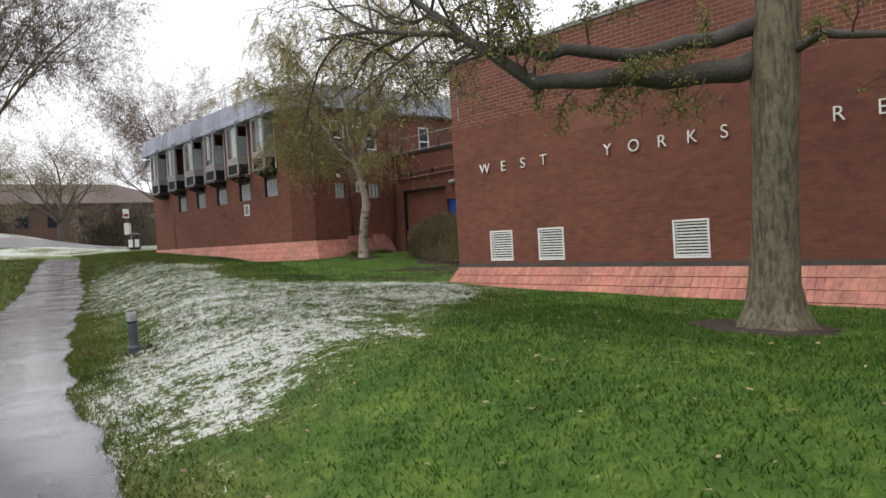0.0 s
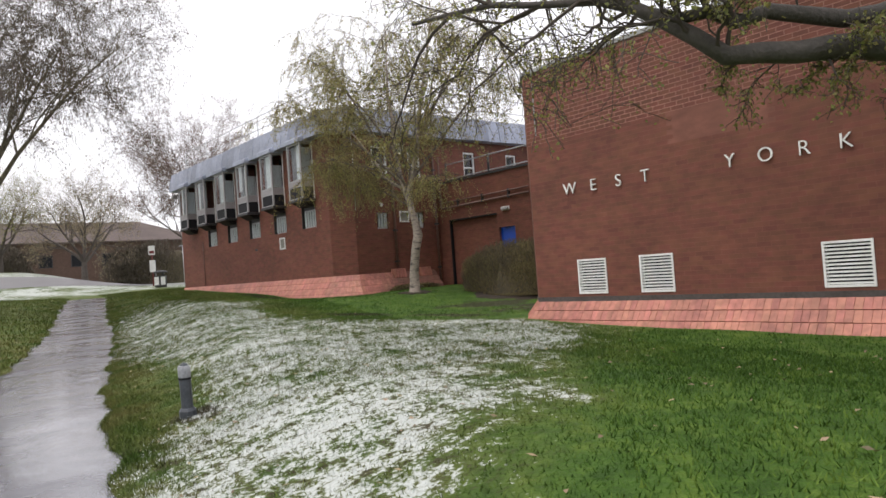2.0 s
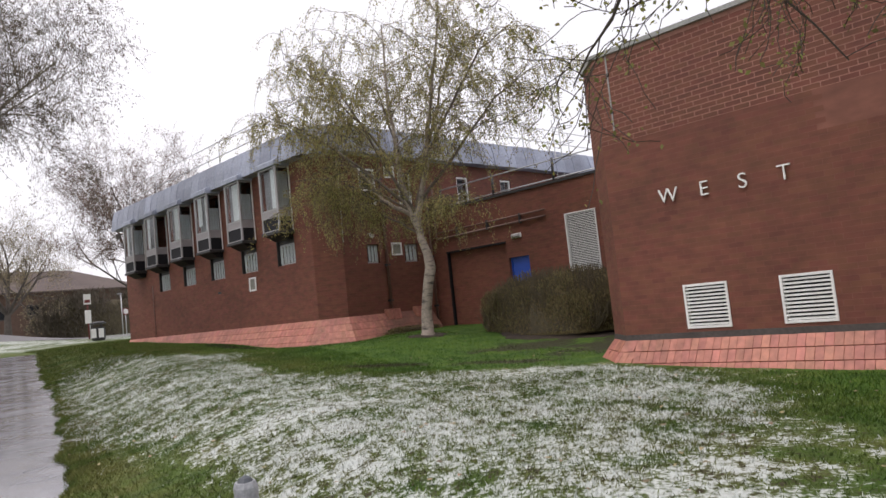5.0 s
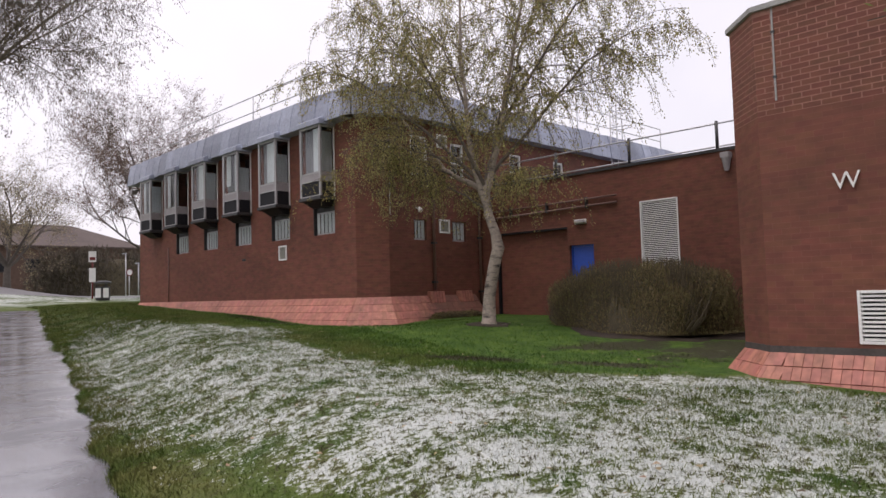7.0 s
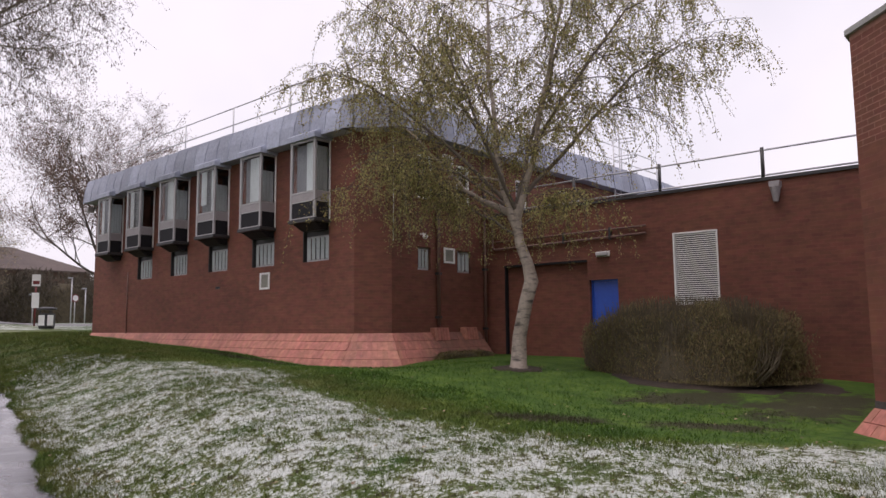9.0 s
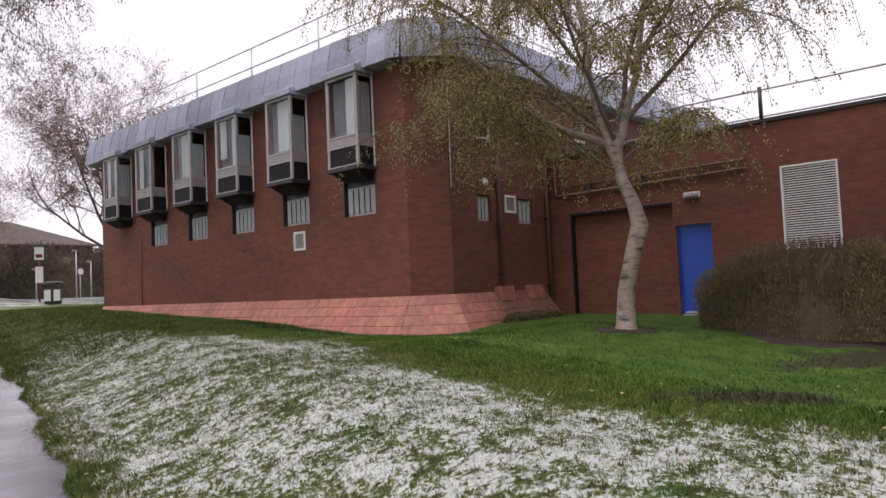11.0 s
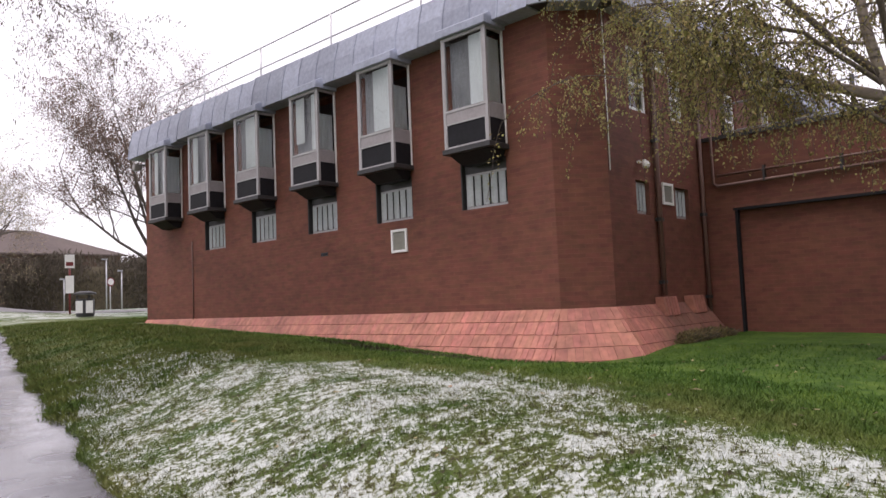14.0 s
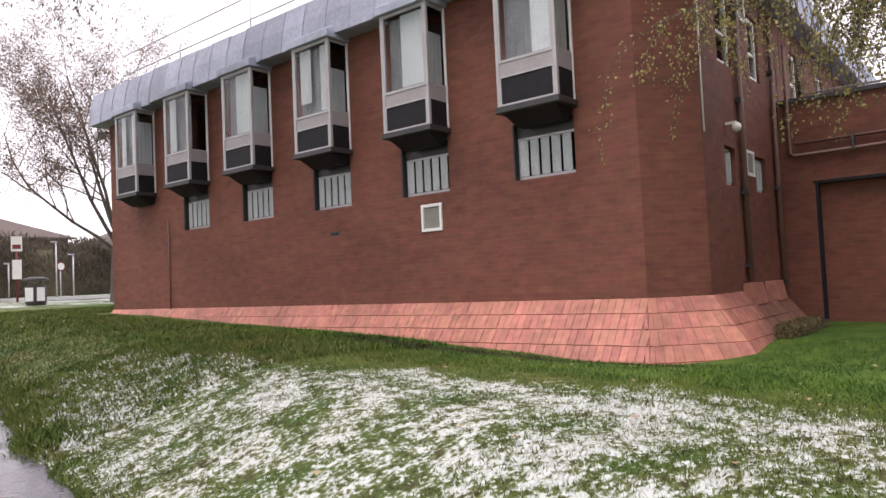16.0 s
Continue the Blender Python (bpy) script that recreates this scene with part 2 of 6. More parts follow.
def mud_factor(n, l, geo, nz):
    """Nodes: worn muddy patches, each an uneven oval (x, y, half axes, turn)."""
    best = None
    for x, y, rx, ry, turn in MUD:
        m = n.new("ShaderNodeMapping")
        m.vector_type = "TEXTURE"
        m.inputs["Location"].default_value = (x, y, 0)
        m.inputs["Rotation"].default_value = (0, 0, radians(turn))
        m.inputs["Scale"].default_value = (rx, ry, 1)
        flat = n.new("ShaderNodeVectorMath")
        flat.operation = "MULTIPLY"
        flat.inputs[1].default_value = (1, 1, 0)
        far = n.new("ShaderNodeVectorMath")
        far.operation = "LENGTH"
        l.new(geo.outputs["Position"], m.inputs["Vector"])
        l.new(m.outputs["Vector"], flat.inputs[0])
        l.new(flat.outputs["Vector"], far.inputs[0])
        if best is None:
            best = far.outputs["Value"]
        else:
            low = n.new("ShaderNodeMath")
            low.operation = "MINIMUM"
            l.new(best, low.inputs[0])
            l.new(far.outputs["Value"], low.inputs[1])
            best = low.outputs["Value"]
    for k, w in ((1, 1.5), (2, 1.6)):
        add = n.new("ShaderNodeMath")
        add.operation = "MULTIPLY_ADD"
        add.inputs[1].default_value = w
        l.new(nz[k], add.inputs[0])
        l.new(best, add.inputs[2])
        best = add.outputs["Value"]
    r = n.new("ShaderNodeMapRange")
    r.inputs["From Min"].default_value, r.inputs["From Max"].default_value = 1.15, 0.65
    r.inputs["To Max"].default_value = 0.85
    l.new(best, r.inputs["Value"])
    return r.outputs["Result"]


def lawn_material(name, blades):
    m = bpy.data.materials.new(name)
    m.use_nodes = True
    n, l = m.node_tree.nodes, m.node_tree.links
    b = n["Principled BSDF"]
    b.inputs["Roughness"].default_value = 0.75
    b.inputs["Specular IOR Level"].default_value = 0.25
    geo = n.new("ShaderNodeNewGeometry")
    snow, nz, verge, mask = snow_factor(n, l, geo)
    green = n.new("ShaderNodeValToRGB")
    e = green.color_ramp.elements
    e[0].position, e[0].color = 0.25, (0.026, 0.07, 0.006, 1)
    e[1].position, e[1].color = 0.8, (0.105, 0.17, 0.022, 1)
    mid = e.new(0.5)
    mid.color = (0.046, 0.106, 0.01, 1)
    s = n.new("ShaderNodeMath")
    s.operation = "MULTIPLY_ADD"
    s.inputs[1].default_value, s.inputs[2].default_value = 0.9, 0.5
    if blades:
        rr = n.new("ShaderNodeMapRange")
        rr.inputs["To Min"].default_value, rr.inputs["To Max"].default_value = -0.35, 0.35
        l.new(geo.outputs["Random Per Island"], rr.inputs["Value"])
        ad = n.new("ShaderNodeMath")
        l.new(rr.outputs["Result"], ad.inputs[0])
        l.new(nz[0], ad.inputs[1])
        ad2 = n.new("ShaderNodeMath")
        l.new(ad.outputs["Value"], ad2.inputs[0])
        l.new(nz[1], ad2.inputs[1])
        l.new(ad2.outputs["Value"], s.inputs[0])
    else:
        ad = n.new("ShaderNodeMath")
        l.new(nz[1], ad.inputs[0])
        l.new(nz[2], ad.inputs[1])
        l.new(ad.outputs["Value"], s.inputs[0])
    l.new(s.outputs["Value"], green.inputs["Fac"])
    mix = n.new("ShaderNodeMix")
    mix.data_type = "RGBA"
    mix.inputs["B"].default_value = (0.57, 0.6, 0.58, 1)
    if blades:
        # some blades stand clear of the snow, others carry it
        clear = n.new("ShaderNodeMath")
        clear.operation = "MULTIPLY_ADD"
        clear.inputs[1].default_value = -0.75
        l.new(geo.outputs["Random Per Island"], clear.inputs[0])
        l.new(snow, clear.inputs[2])
        hold = n.new("ShaderNodeMapRange")
        hold.inputs["From Min"].default_value, hold.inputs["From Max"].default_value = 0.12, 0.4
        l.new(clear.outputs["Value"], hold.inputs["Value"])
        l.new(hold.outputs["Result"], mix.inputs["Factor"])
    else:
        l.new(snow, mix.inputs["Factor"])
    worn = n.new("ShaderNodeMix")
    worn.data_type = "RGBA"
    worn.inputs["B"].default_value = (0.125, 0.115, 0.035, 1)
    wf = n.new("ShaderNodeMath")
    wf.operation, wf.use_clamp = "MULTIPLY_ADD", True
    wf.inputs[2].default_value = 0.04
    wm = n.new("ShaderNodeMath")
    wm.operation = "MULTIPLY_ADD"
    wm.inputs[1].default_value, wm.inputs[2].default_value = 2.0, 0.55
    l.new(nz[1], wm.inputs[0])
    l.new(wm.outputs["Value"], wf.inputs[0])
    l.new(verge, wf.inputs[1])
    l.new(wf.outputs["Value"], worn.inputs["Factor"])
    l.new(green.outputs["Color"], worn.inputs["A"])
    earth = n.new("ShaderNodeMix")
    earth.data_type = "RGBA"
    earth.inputs["B"].default_value = (0.04, 0.03, 0.02, 1)
    l.new(mud_factor(n, l, geo, nz), earth.inputs["Factor"])
    l.new(worn.outputs["Result"], earth.inputs["A"])
    l.new(earth.outputs["Result"], mix.inputs["A"])
    # trodden clods of earth show through the thin snow
    clod = n.new("ShaderNodeMath")
    l.new(nz[2], clod.inputs[0])
    l.new(nz[3], clod.inputs[1])
    dark = n.new("ShaderNodeMapRange")
    dark.inputs["From Min"].default_value, dark.inputs["From Max"].default_value = -0.13, -0.24
    l.new(clod.outputs["Value"], dark.inputs["Value"])
    share = n.new("ShaderNodeMath")
    share.operation = "MULTIPLY"
    l.new(dark.outputs["Result"], share.inputs[0])
    l.new(mask, share.inputs[1])
    clods = n.new("ShaderNodeMix")
    clods.data_type = "RGBA"
    clods.inputs["B"].default_value = (0.05, 0.042, 0.022, 1)
    l.new(share.outputs["Value"], clods.inputs["Factor"])
    l.new(mix.outputs["Result"], clods.inputs["A"])
    l.new(clods.outputs["Result"], b.inputs["Base Color"])
    if not blades:
        bn, tex = n.new("ShaderNodeBump"), n.new("ShaderNodeTexNoise")
        tex.inputs["Scale"].default_value, tex.inputs["Detail"].default_value = 22.0, 6.0
        bn.inputs["Strength"].default_value, bn.inputs["Distance"].default_value = 0.9, 0.06
        l.new(geo.outputs["Position"], tex.inputs["Vector"])
        l.new(tex.outputs["Fac"], bn.inputs["Height"])
        l.new(bn.outputs["Normal"], b.inputs["Normal"])
    return m


LAWN = lawn_material("lawn", False)
BLADES = lawn_material("grass_blades", True)


def asphalt_material():
    m = material("wet_asphalt", (0.078, 0.077, 0.094), 0.3, vary=0.3, scale=0.8, fine=120, bump=0.06, bump_scale=140, spec=0.6)
    n, l = m.node_tree.nodes, m.node_tree.links
    t = n.new("ShaderNodeTexNoise")
    t.inputs["Scale"].default_value, t.inputs["Detail"].default_value = 0.9, 3.0
    stretch = n.new("ShaderNodeVectorMath")
    stretch.operation = "MULTIPLY"
    stretch.inputs[1].default_value = (1.0, 1.8, 1.0)
    geo = n.new("ShaderNodeNewGeometry")
    r = n.new("ShaderNodeMapRange")
    r.inputs["From Min"].default_value, r.inputs["From Max"].default_value = 0.38, 0.62
    r.inputs["To Min"].default_value, r.inputs["To Max"].default_value = 0.12, 0.36
    l.new(geo.outputs["Position"], stretch.inputs[0])
    l.new(stretch.outputs["Vector"], t.inputs["Vector"])
    l.new(t.outputs["Fac"], r.inputs["Value"])
    b = n["Principled BSDF"]
    l.new(r.outputs["Result"], b.inputs["Roughness"])
    b.inputs["Coat Weight"].default_value, b.inputs["Coat Roughness"].default_value, b.inputs["Coat IOR"].default_value = 0.6, 0.12, 1.65
    return m


ASPHALT = asphalt_material()

# ---- mesh helpers ----


def mesh_of(name, verts, faces, mat, smooth=False):
    me = bpy.data.meshes.new(name)
    me.from_pydata([tuple(v) for v in verts], [], [tuple(f) for f in faces])
    me.materials.append(mat)
    if smooth:
        me.polygons.foreach_set("use_smooth", [True] * len(me.polygons))
    me.update()
    return me


def fast_mesh(name, co, quads, mat, smooth=False):
    """A mesh from numpy arrays: co (n, 3), faces (m, k)."""
    me = bpy.data.meshes.new(name)
    k = quads.shape[1]
    me.vertices.add(len(co))
    me.vertices.foreach_set("co", np.asarray(co, dtype=np.float32).ravel())
    me.loops.add(quads.size)
    me.loops.foreach_set("vertex_index", np.asarray(quads, dtype=np.int32).ravel())
    me.polygons.add(len(quads))
    me.polygons.foreach_set("loop_start", np.arange(0, quads.size, k, dtype=np.int32))
    me.polygons.foreach_set("use_smooth", np.full(len(quads), smooth, dtype=bool))
    me.materials.append(mat)
    me.update(calc_edges=True)
    me.validate()
    return me


def child(name, me, parent, label="", m=None):
    ob = new(name, me)
    ob.parent = parent
    if m is not None:
        ob.matrix_basis = m
    if label:
        tagged(ob, label)
    return ob


def thing(name, label, category, at=(0, 0, 0), group="", kind="", m=None):
    ob = new(name)
    ob.matrix_basis = m if m is not None else pose(*at)
    return tagged(ob, label, category, group, kind)


def box_bm(bm, x0, x1, y0, y1, z0, z1):
    v = [bm.verts.new(p) for p in ((x0, y0, z0), (x1, y0, z0), (x1, y1, z0), (x0, y1, z0), (x0, y0, z1), (x1, y0, z1), (x1, y1, z1), (x0, y1, z1))]
    for f in ((3, 2, 1, 0), (4, 5, 6, 7), (0, 1, 5, 4), (1, 2, 6, 5), (2, 3, 7, 6), (3, 0, 4, 7)):
        bm.faces.new([v[i] for i in f])


def finish(bm, name, mat, bevel=0.0):
    if bevel:
        bmesh.ops.bevel(bm, geom=bm.edges[:], offset=bevel, segments=1, affect="EDGES", clamp_overlap=True)
    me = bpy.data.meshes.new(name)
    bm.to_mesh(me)
    bm.free()
    me.materials.append(mat)
    return me


def boxes(name, mat, *dims, bevel=0.0):
    bm = bmesh.new()
    for d in dims:
        box_bm(bm, *d)
    return finish(bm, name, mat, bevel)


def tube(points, radii, sides=8, cap=True):
    """Vertices and faces of a tapered tube through the points."""
    verts, faces = [], []
    pts = [Vector(p) for p in points]
    side = None
    for i, p in enumerate(pts):
        a, b = pts[max(i - 1, 0)], pts[min(i + 1, len(pts) - 1)]
        t = (b - a).normalized()
        if side is None:
            side = t.orthogonal().normalized()
        side = (side - t * side.dot(t)).normalized()
        up = t.cross(side)
        for k in range(sides):
            w = 2 * math.pi * k / sides
            verts.append(p + (side * math.cos(w) + up * math.sin(w)) * radii[i])
    for i in range(len(pts) - 1):
        for k in range(sides):
            q = (k + 1) % sides
            faces.append((i * sides + k, i * sides + q, (i + 1) * sides + q, (i + 1) * sides + k))
    if cap:
        faces.append(tuple(range(sides))[::-1])
        faces.append(tuple((len(pts) - 1) * sides + k for k in range(sides)))
    return verts, faces


def tube_mesh(name, points, r, mat, sides=8):
    v, f = tube(points, [r] * len(points), sides)
    return mesh_of(name, v, f, mat, True)


# ---- the lie of the land ----
EDGE_Y = (-12.0, 0.0, 3.8, 7.8, 12.3, 17.5, 24.4, 34.7, 42.0)
EDGE_X = (-0.4, 0.72, 1.1, 1.6, 2.6, 4.0, 5.8, 8.1, 9.9)
PATH_W = 1.75


def smooth(a, b, v):
    t = np.clip((v - a) / (b - a), 0, 1)
    return t * t * (3 - 2 * t)


def edge(y):
    return np.interp(y, EDGE_Y, EDGE_X) + 0.05 * np.sin(y * 2.3) + 0.035 * np.sin(y * 5.1 + 1)


def path_z(y):
    return np.interp(y, (-60, -10, 0, 10, 20, 26, 32, 40, 50, 62, 90, 600), (-0.2, 0.02, 0.13, 0.28, 0.5, 0.72, 1.02, 1.5, 1.95, 2.25, 2.6, 6.0))


def ground_z(x, y):
    d = x - edge(y)
    p = path_z(y)
    rise = np.interp(y, (-10, 0, 12, 20, 26, 36, 42, 50), (0.3, 0.38, 0.43, 0.6, 0.5, 0.33, 0.1, 0.0)) * smooth(0.0, 2.5, d)
    fall = np.interp(y, (0, 10, 14, 22, 26, 36), (0.2, 0.2, 0.05, 0.03, 0.12, 0.0)) * smooth(3.0, 8.0, d)
    hollow = 0.14 * np.exp(-(((x - 11.2) / 2.4) ** 2 + ((y - 14.6) / 2.2) ** 2)) - 0.12 * np.exp(-(((x - 13.0) / 2.4) ** 2 + ((y - 19.0) / 2.0) ** 2))
    hollow = hollow + 0.19 * np.exp(-(((x - 12.3) / 1.5) ** 2 + ((y - 23.0) / 2.6) ** 2))
    lump = 0.012 * np.sin(x * 2.1 + 1.1 * y) * np.sin(y * 1.7 - 0.8 * x) * smooth(0.4, 1.5, d)
    left = np.interp(y, (0, 14, 26, 38, 46), (0.1, 0.1, 0.5, 0.3, 0.0)) * smooth(0.0, 3.5, -d - PATH_W) + 1.7 * smooth(46, 66, y) * smooth(18, 8, x)
    onpath = smooth(-PATH_W - 0.08, -PATH_W + 0.04, d) * smooth(0.08, -0.04, d) * (y < 41)
    return p + rise - fall - hollow + lump + left - 0.05 * onpath + 0.03 * smooth(0.0, 0.15, d) * (y < 41)


def gz(x, y):
    return float(ground_z(np.float64(x), np.float64(y)))


def axis(fine0, fine1, step, far0, far1):
    a = list(np.arange(fine0, fine1 + 1e-6, step))
    s, v = step, fine1
    while v < far1:
        s *= 1.35
        v += s
        a.append(v)
    s, v = step, fine0
    while v > far0:
        s *= 1.35
        v -= s
        a.insert(0, v)
    return np.array(a)


def sheet(name, xs, ys, zf, mat):
    X, Y = np.meshgrid(xs, ys)
    co = np.stack([X.ravel(), Y.ravel(), zf(X, Y).ravel()], 1)
    nx, ny = len(xs), len(ys)
    i = (np.arange(ny - 1)[:, None] * nx + np.arange(nx - 1)[None, :]).ravel()
    return fast_mesh(name, co, np.stack([i, i + 1, i + 1 + nx, i + nx], 1), mat, True)


ground = tagged(new("ground", sheet("ground", axis(-4, 17.5, 0.12, -900, 900), axis(-3, 44, 0.14, -400, 900), ground_z, LAWN)), "uneven grass lawn with thin patches of melting snow", "lawn", kind="structure")

ys = np.arange(-12, 41.01, 0.1)
ts = np.linspace(0, 1, 9)
PX = edge(ys)[:, None] + 0.03 - (1 - ts)[None, :] * (PATH_W + 0.06)
PY = np.repeat(ys[:, None], 9, 1)
PZ = path_z(ys)[:, None] + 0.02 * np.sin(ts * math.pi)[None, :]
idx = (np.arange(len(ys) - 1)[:, None] * 9 + np.arange(8)[None, :]).ravel()
tagged(new("path", fast_mesh("path", np.stack([PX.ravel(), PY.ravel(), PZ.ravel()], 1), np.stack([idx, idx + 1, idx + 10, idx + 9], 1), ASPHALT, True)), "wet grey asphalt footpath shining with rain", "footpath", kind="structure")

ROADM = material("road_asphalt", (0.16, 0.155, 0.16), 0.45, vary=0.2, scale=0.5, fine=20)


def road_z(X, Y):
    return ground_z(X, Y) + 0.03


tagged(new("road", sheet("road", np.arange(-70, 90, 2.0), np.arange(53.0, 59.1, 1.0), road_z, ROADM)), "pale wet road beyond the lawn", "road", kind="structure")

# ---- walls ----
UP = Vector((0, 0, 1))


def cut(spans, a, b):
    out = []
    for s, e in spans:
        if b <= s or a >= e:
            out.append((s, e))
            continue
        if a > s:
            out.append((s, a))
        if b < e:
            out.append((b, e))
    return out


def brick_wall(name, label, start, end, v0, v1, holes=(), thick=0.3, bricks_to=None, bricks_from=0.0, single=None, bare=99.0):
    """A wall with openings (u0, u1, z0, z1) between two points of the plan; its outside lies to the right of the way from start to end.
    bare: the height above which the bricks stand unpainted in wide pale joints."""
    a, b = Vector((*start, 0)), Vector((*end, 0))
    ud = (b - a).normalized()
    n = ud.cross(UP)
    length = (b - a).length
    us = sorted({0.0, length, *[h[0] for h in holes], *[h[1] for h in holes]})
    vs = sorted({v0, v1, min(v1, bare), *[h[2] for h in holes], *[h[3] for h in holes]})
    us = [u for u in us if 0 <= u <= length]
    bm = bmesh.new()

    def at(u, v, w):
        return a + ud * u + UP * v + n * w

    def slab(bm, u0, u1, z0, z1, w0, w1):
        vv = [bm.verts.new(at(u, z, w)) for w in (w0, w1) for u, z in ((u0, z0), (u1, z0), (u1, z1), (u0, z1))]
        for f in ((3, 2, 1, 0), (4, 5, 6, 7), (0, 1, 5, 4), (1, 2, 6, 5), (2, 3, 7, 6), (3, 0, 4, 7)):
            bm.faces.new([vv[i] for i in f]).material_index = int(z0 >= bare - 1e-4)

    for z0, z1 in zip(vs, vs[1:]):
        spans = [(0.0, length)]
        for h in holes:
            if h[2] < z1 - 1e-4 and h[3] > z0 + 1e-4:
                spans = cut(spans, h[0], h[1])
        for s, e in spans:
            slab(bm, s, e, z0, z1, -thick, 0.0)
    wall = tagged(new(name, finish(bm, name, MORTAR)), label, "wall", kind="structure")
    wall.data.materials.append(PALE_MORTAR)
    # the bricks, laid in stretcher bond
    co, quads = [], []
    rows = int((v1 - v0) / 0.075)
    singles = []
    rng = random.Random(len(name) * 7)
    top = bricks_to if bricks_to is not None else length
    for r in range(rows):
        z0 = v0 + r * 0.075 + 0.0035
        z1 = z0 + 0.068
        joint = 0.0035
        if z0 > bare:
            z0, z1, joint = z0 + 0.0035, z1 - 0.0035, 0.007
        spans = [(bricks_from, top)]
        for h in holes:
            if h[2] < z1 - 0.02 and h[3] > z0 + 0.02:
                spans = cut(spans, h[0] - 0.002, h[1] + 0.002)
        off = 0.1125 * (r % 2)
        for s, e in spans:
            k = math.floor((s - off) / 0.225)
            while True:
                u0, u1 = max(s, off + k * 0.225 + joint), min(e, off + k * 0.225 + 0.225 - joint)
                k += 1
                if u0 >= e:
                    break
                if u1 - u0 < 0.02:
                    continue
                w = 0.001 + rng.random() * 0.001
                if single and single[0] < u0 and u1 < single[1] and u1 - u0 > 0.2155:
                    singles.append(((u0 + u1) / 2, (z0 + z1) / 2, w))
                    continue
                c = len(co)
                for ww in (-0.002, w):
                    for u, z in ((u0, z0), (u1, z0), (u1, z1), (u0, z1)):
                        co.append(at(u, z, ww))
                quads += [(c + 4, c + 5, c + 6, c + 7), (c, c + 1, c + 5, c + 4), (c + 1, c + 2, c + 6, c + 5), (c + 2, c + 3, c + 7, c + 6), (c + 3, c, c + 4, c + 7)]
    if quads:
        pieces = child("brickwork", fast_mesh("brickwork", np.array([tuple(p) for p in co]), np.array(quads), BRICK), wall)
        tagged(pieces, kind="stuff")
    return wall, singles, at, ud, n


BAY_PITCH, BAY_Y, BAYS = 2.285, 24.13, 6
FX, FY0, FY1 = 12.6, 23.25, 37.85
EAVE = 6.6
front_holes = []
for k in range(BAYS):
    # start is the far end, so u runs towards the near corner
    y0 = BAY_Y + BAY_PITCH * k
    front_holes.append((FY1 - (y0 + 0.94), FY1 - (y0 + 0.06), 5.22, 6.46))
    if k < 5:
        front_holes.append((FY1 - (y0 + 1.1), FY1 - (y0 + 0.06), 3.55, 4.4))
front_holes.append((FY1 - 27.09, FY1 - 26.65, 2.93, 3.38))
brick_wall("wall_west", "long red brick wall of a two storey office building", (FX, FY1), (FX, FY0), 1.2, 6.72, front_holes)
brick_wall("wall_corner", "splayed brick corner of the office building", (FX, FY0), (13.22, 22.62), 1.2, 6.72)
SX = 13.22
side_holes = [(14.12 - SX, 14.6 - SX, 3.3, 3.88), (15.62 - SX, 16.2 - SX, 3.3, 3.88), (15.08 - SX, 15.5 - SX, 3.52, 3.92),
              (14.05 - SX, 14.72 - SX, 5.1, 6.25), (15.62 - SX, 16.2 - SX, 5.15, 6.2), (15.06 - SX, 15.48 - SX, 5.98, 6.38), (18.3 - SX, 18.9 - SX, 5.15, 6.2), (20.6 - SX, 21.2 - SX, 5.15, 6.2)]
brick_wall("wall_south", "shaded red brick side wall of the office building", (SX, 22.62), (30.0, 22.62), 0.8, 6.72, side_holes, bricks_to=12.0)
brick_wall("wall_north", "plain brick end wall of the office building", (30.0, FY1), (FX, FY1), 1.2, 6.72, bricks_to=0.0)
brick_wall("wall_east", "plain brick back wall of the office building", (30.0, 22.62), (30.0, FY1), 0.8, 6.72, bricks_to=0.0)

LX, LY0, LY1 = 16.9, 12.4, 22.62
LINK_TOP = 4.88
link_holes = [(LY1 - 19.45, LY1 - 18.68, 1.08, 3.0), (LY1 - 22.02, LY1 - 19.5, 0.6, 3.5), (LY1 - 17.28, LY1 - 16.27, 2.33, 3.96), (LY1 - 17.28, LY1 - 16.27, 1.3, 2.24)]
brick_wall("wall_link", "low red brick wall between the two buildings", (LX, LY1), (LX, LY0), 0.4, LINK_TOP, link_holes)

TX = 10.57
TOP = 5.44
VENTS = (10.14, 8.77, 5.76, 4.4)
VENT_W, VENT_Z0, VENT_Z1 = 0.66, 1.07, 1.71
tower_holes = [(11.85 - v - VENT_W, 11.85 - v, VENT_Z0, VENT_Z1) for v in VENTS]
tower_wall, tower_single, tower_at, tower_u, tower_n = brick_wall("wall_tower", "tall windowless red brick wall of the nearer building", (TX, 11.85), (TX, -7.0), 0.5, TOP, tower_holes, bricks_to=12.5, single=(3.15, 5.05), bare=4.025)
brick_wall("wall_tower_corner", "splayed corner of the nearer brick building", (11.12, 12.4), (TX, 11.85), 0.5, TOP, bare=4.025)
brick_wall("wall_tower_north", "brick return wall beside the low link", (17.2, 12.4), (11.12, 12.4), 0.4, TOP)
brick_wall("wall_tower_back", "plain brick end of the nearer building", (TX, -7.0), (24.0, -7.0), 0.2, TOP, bricks_to=0.0)

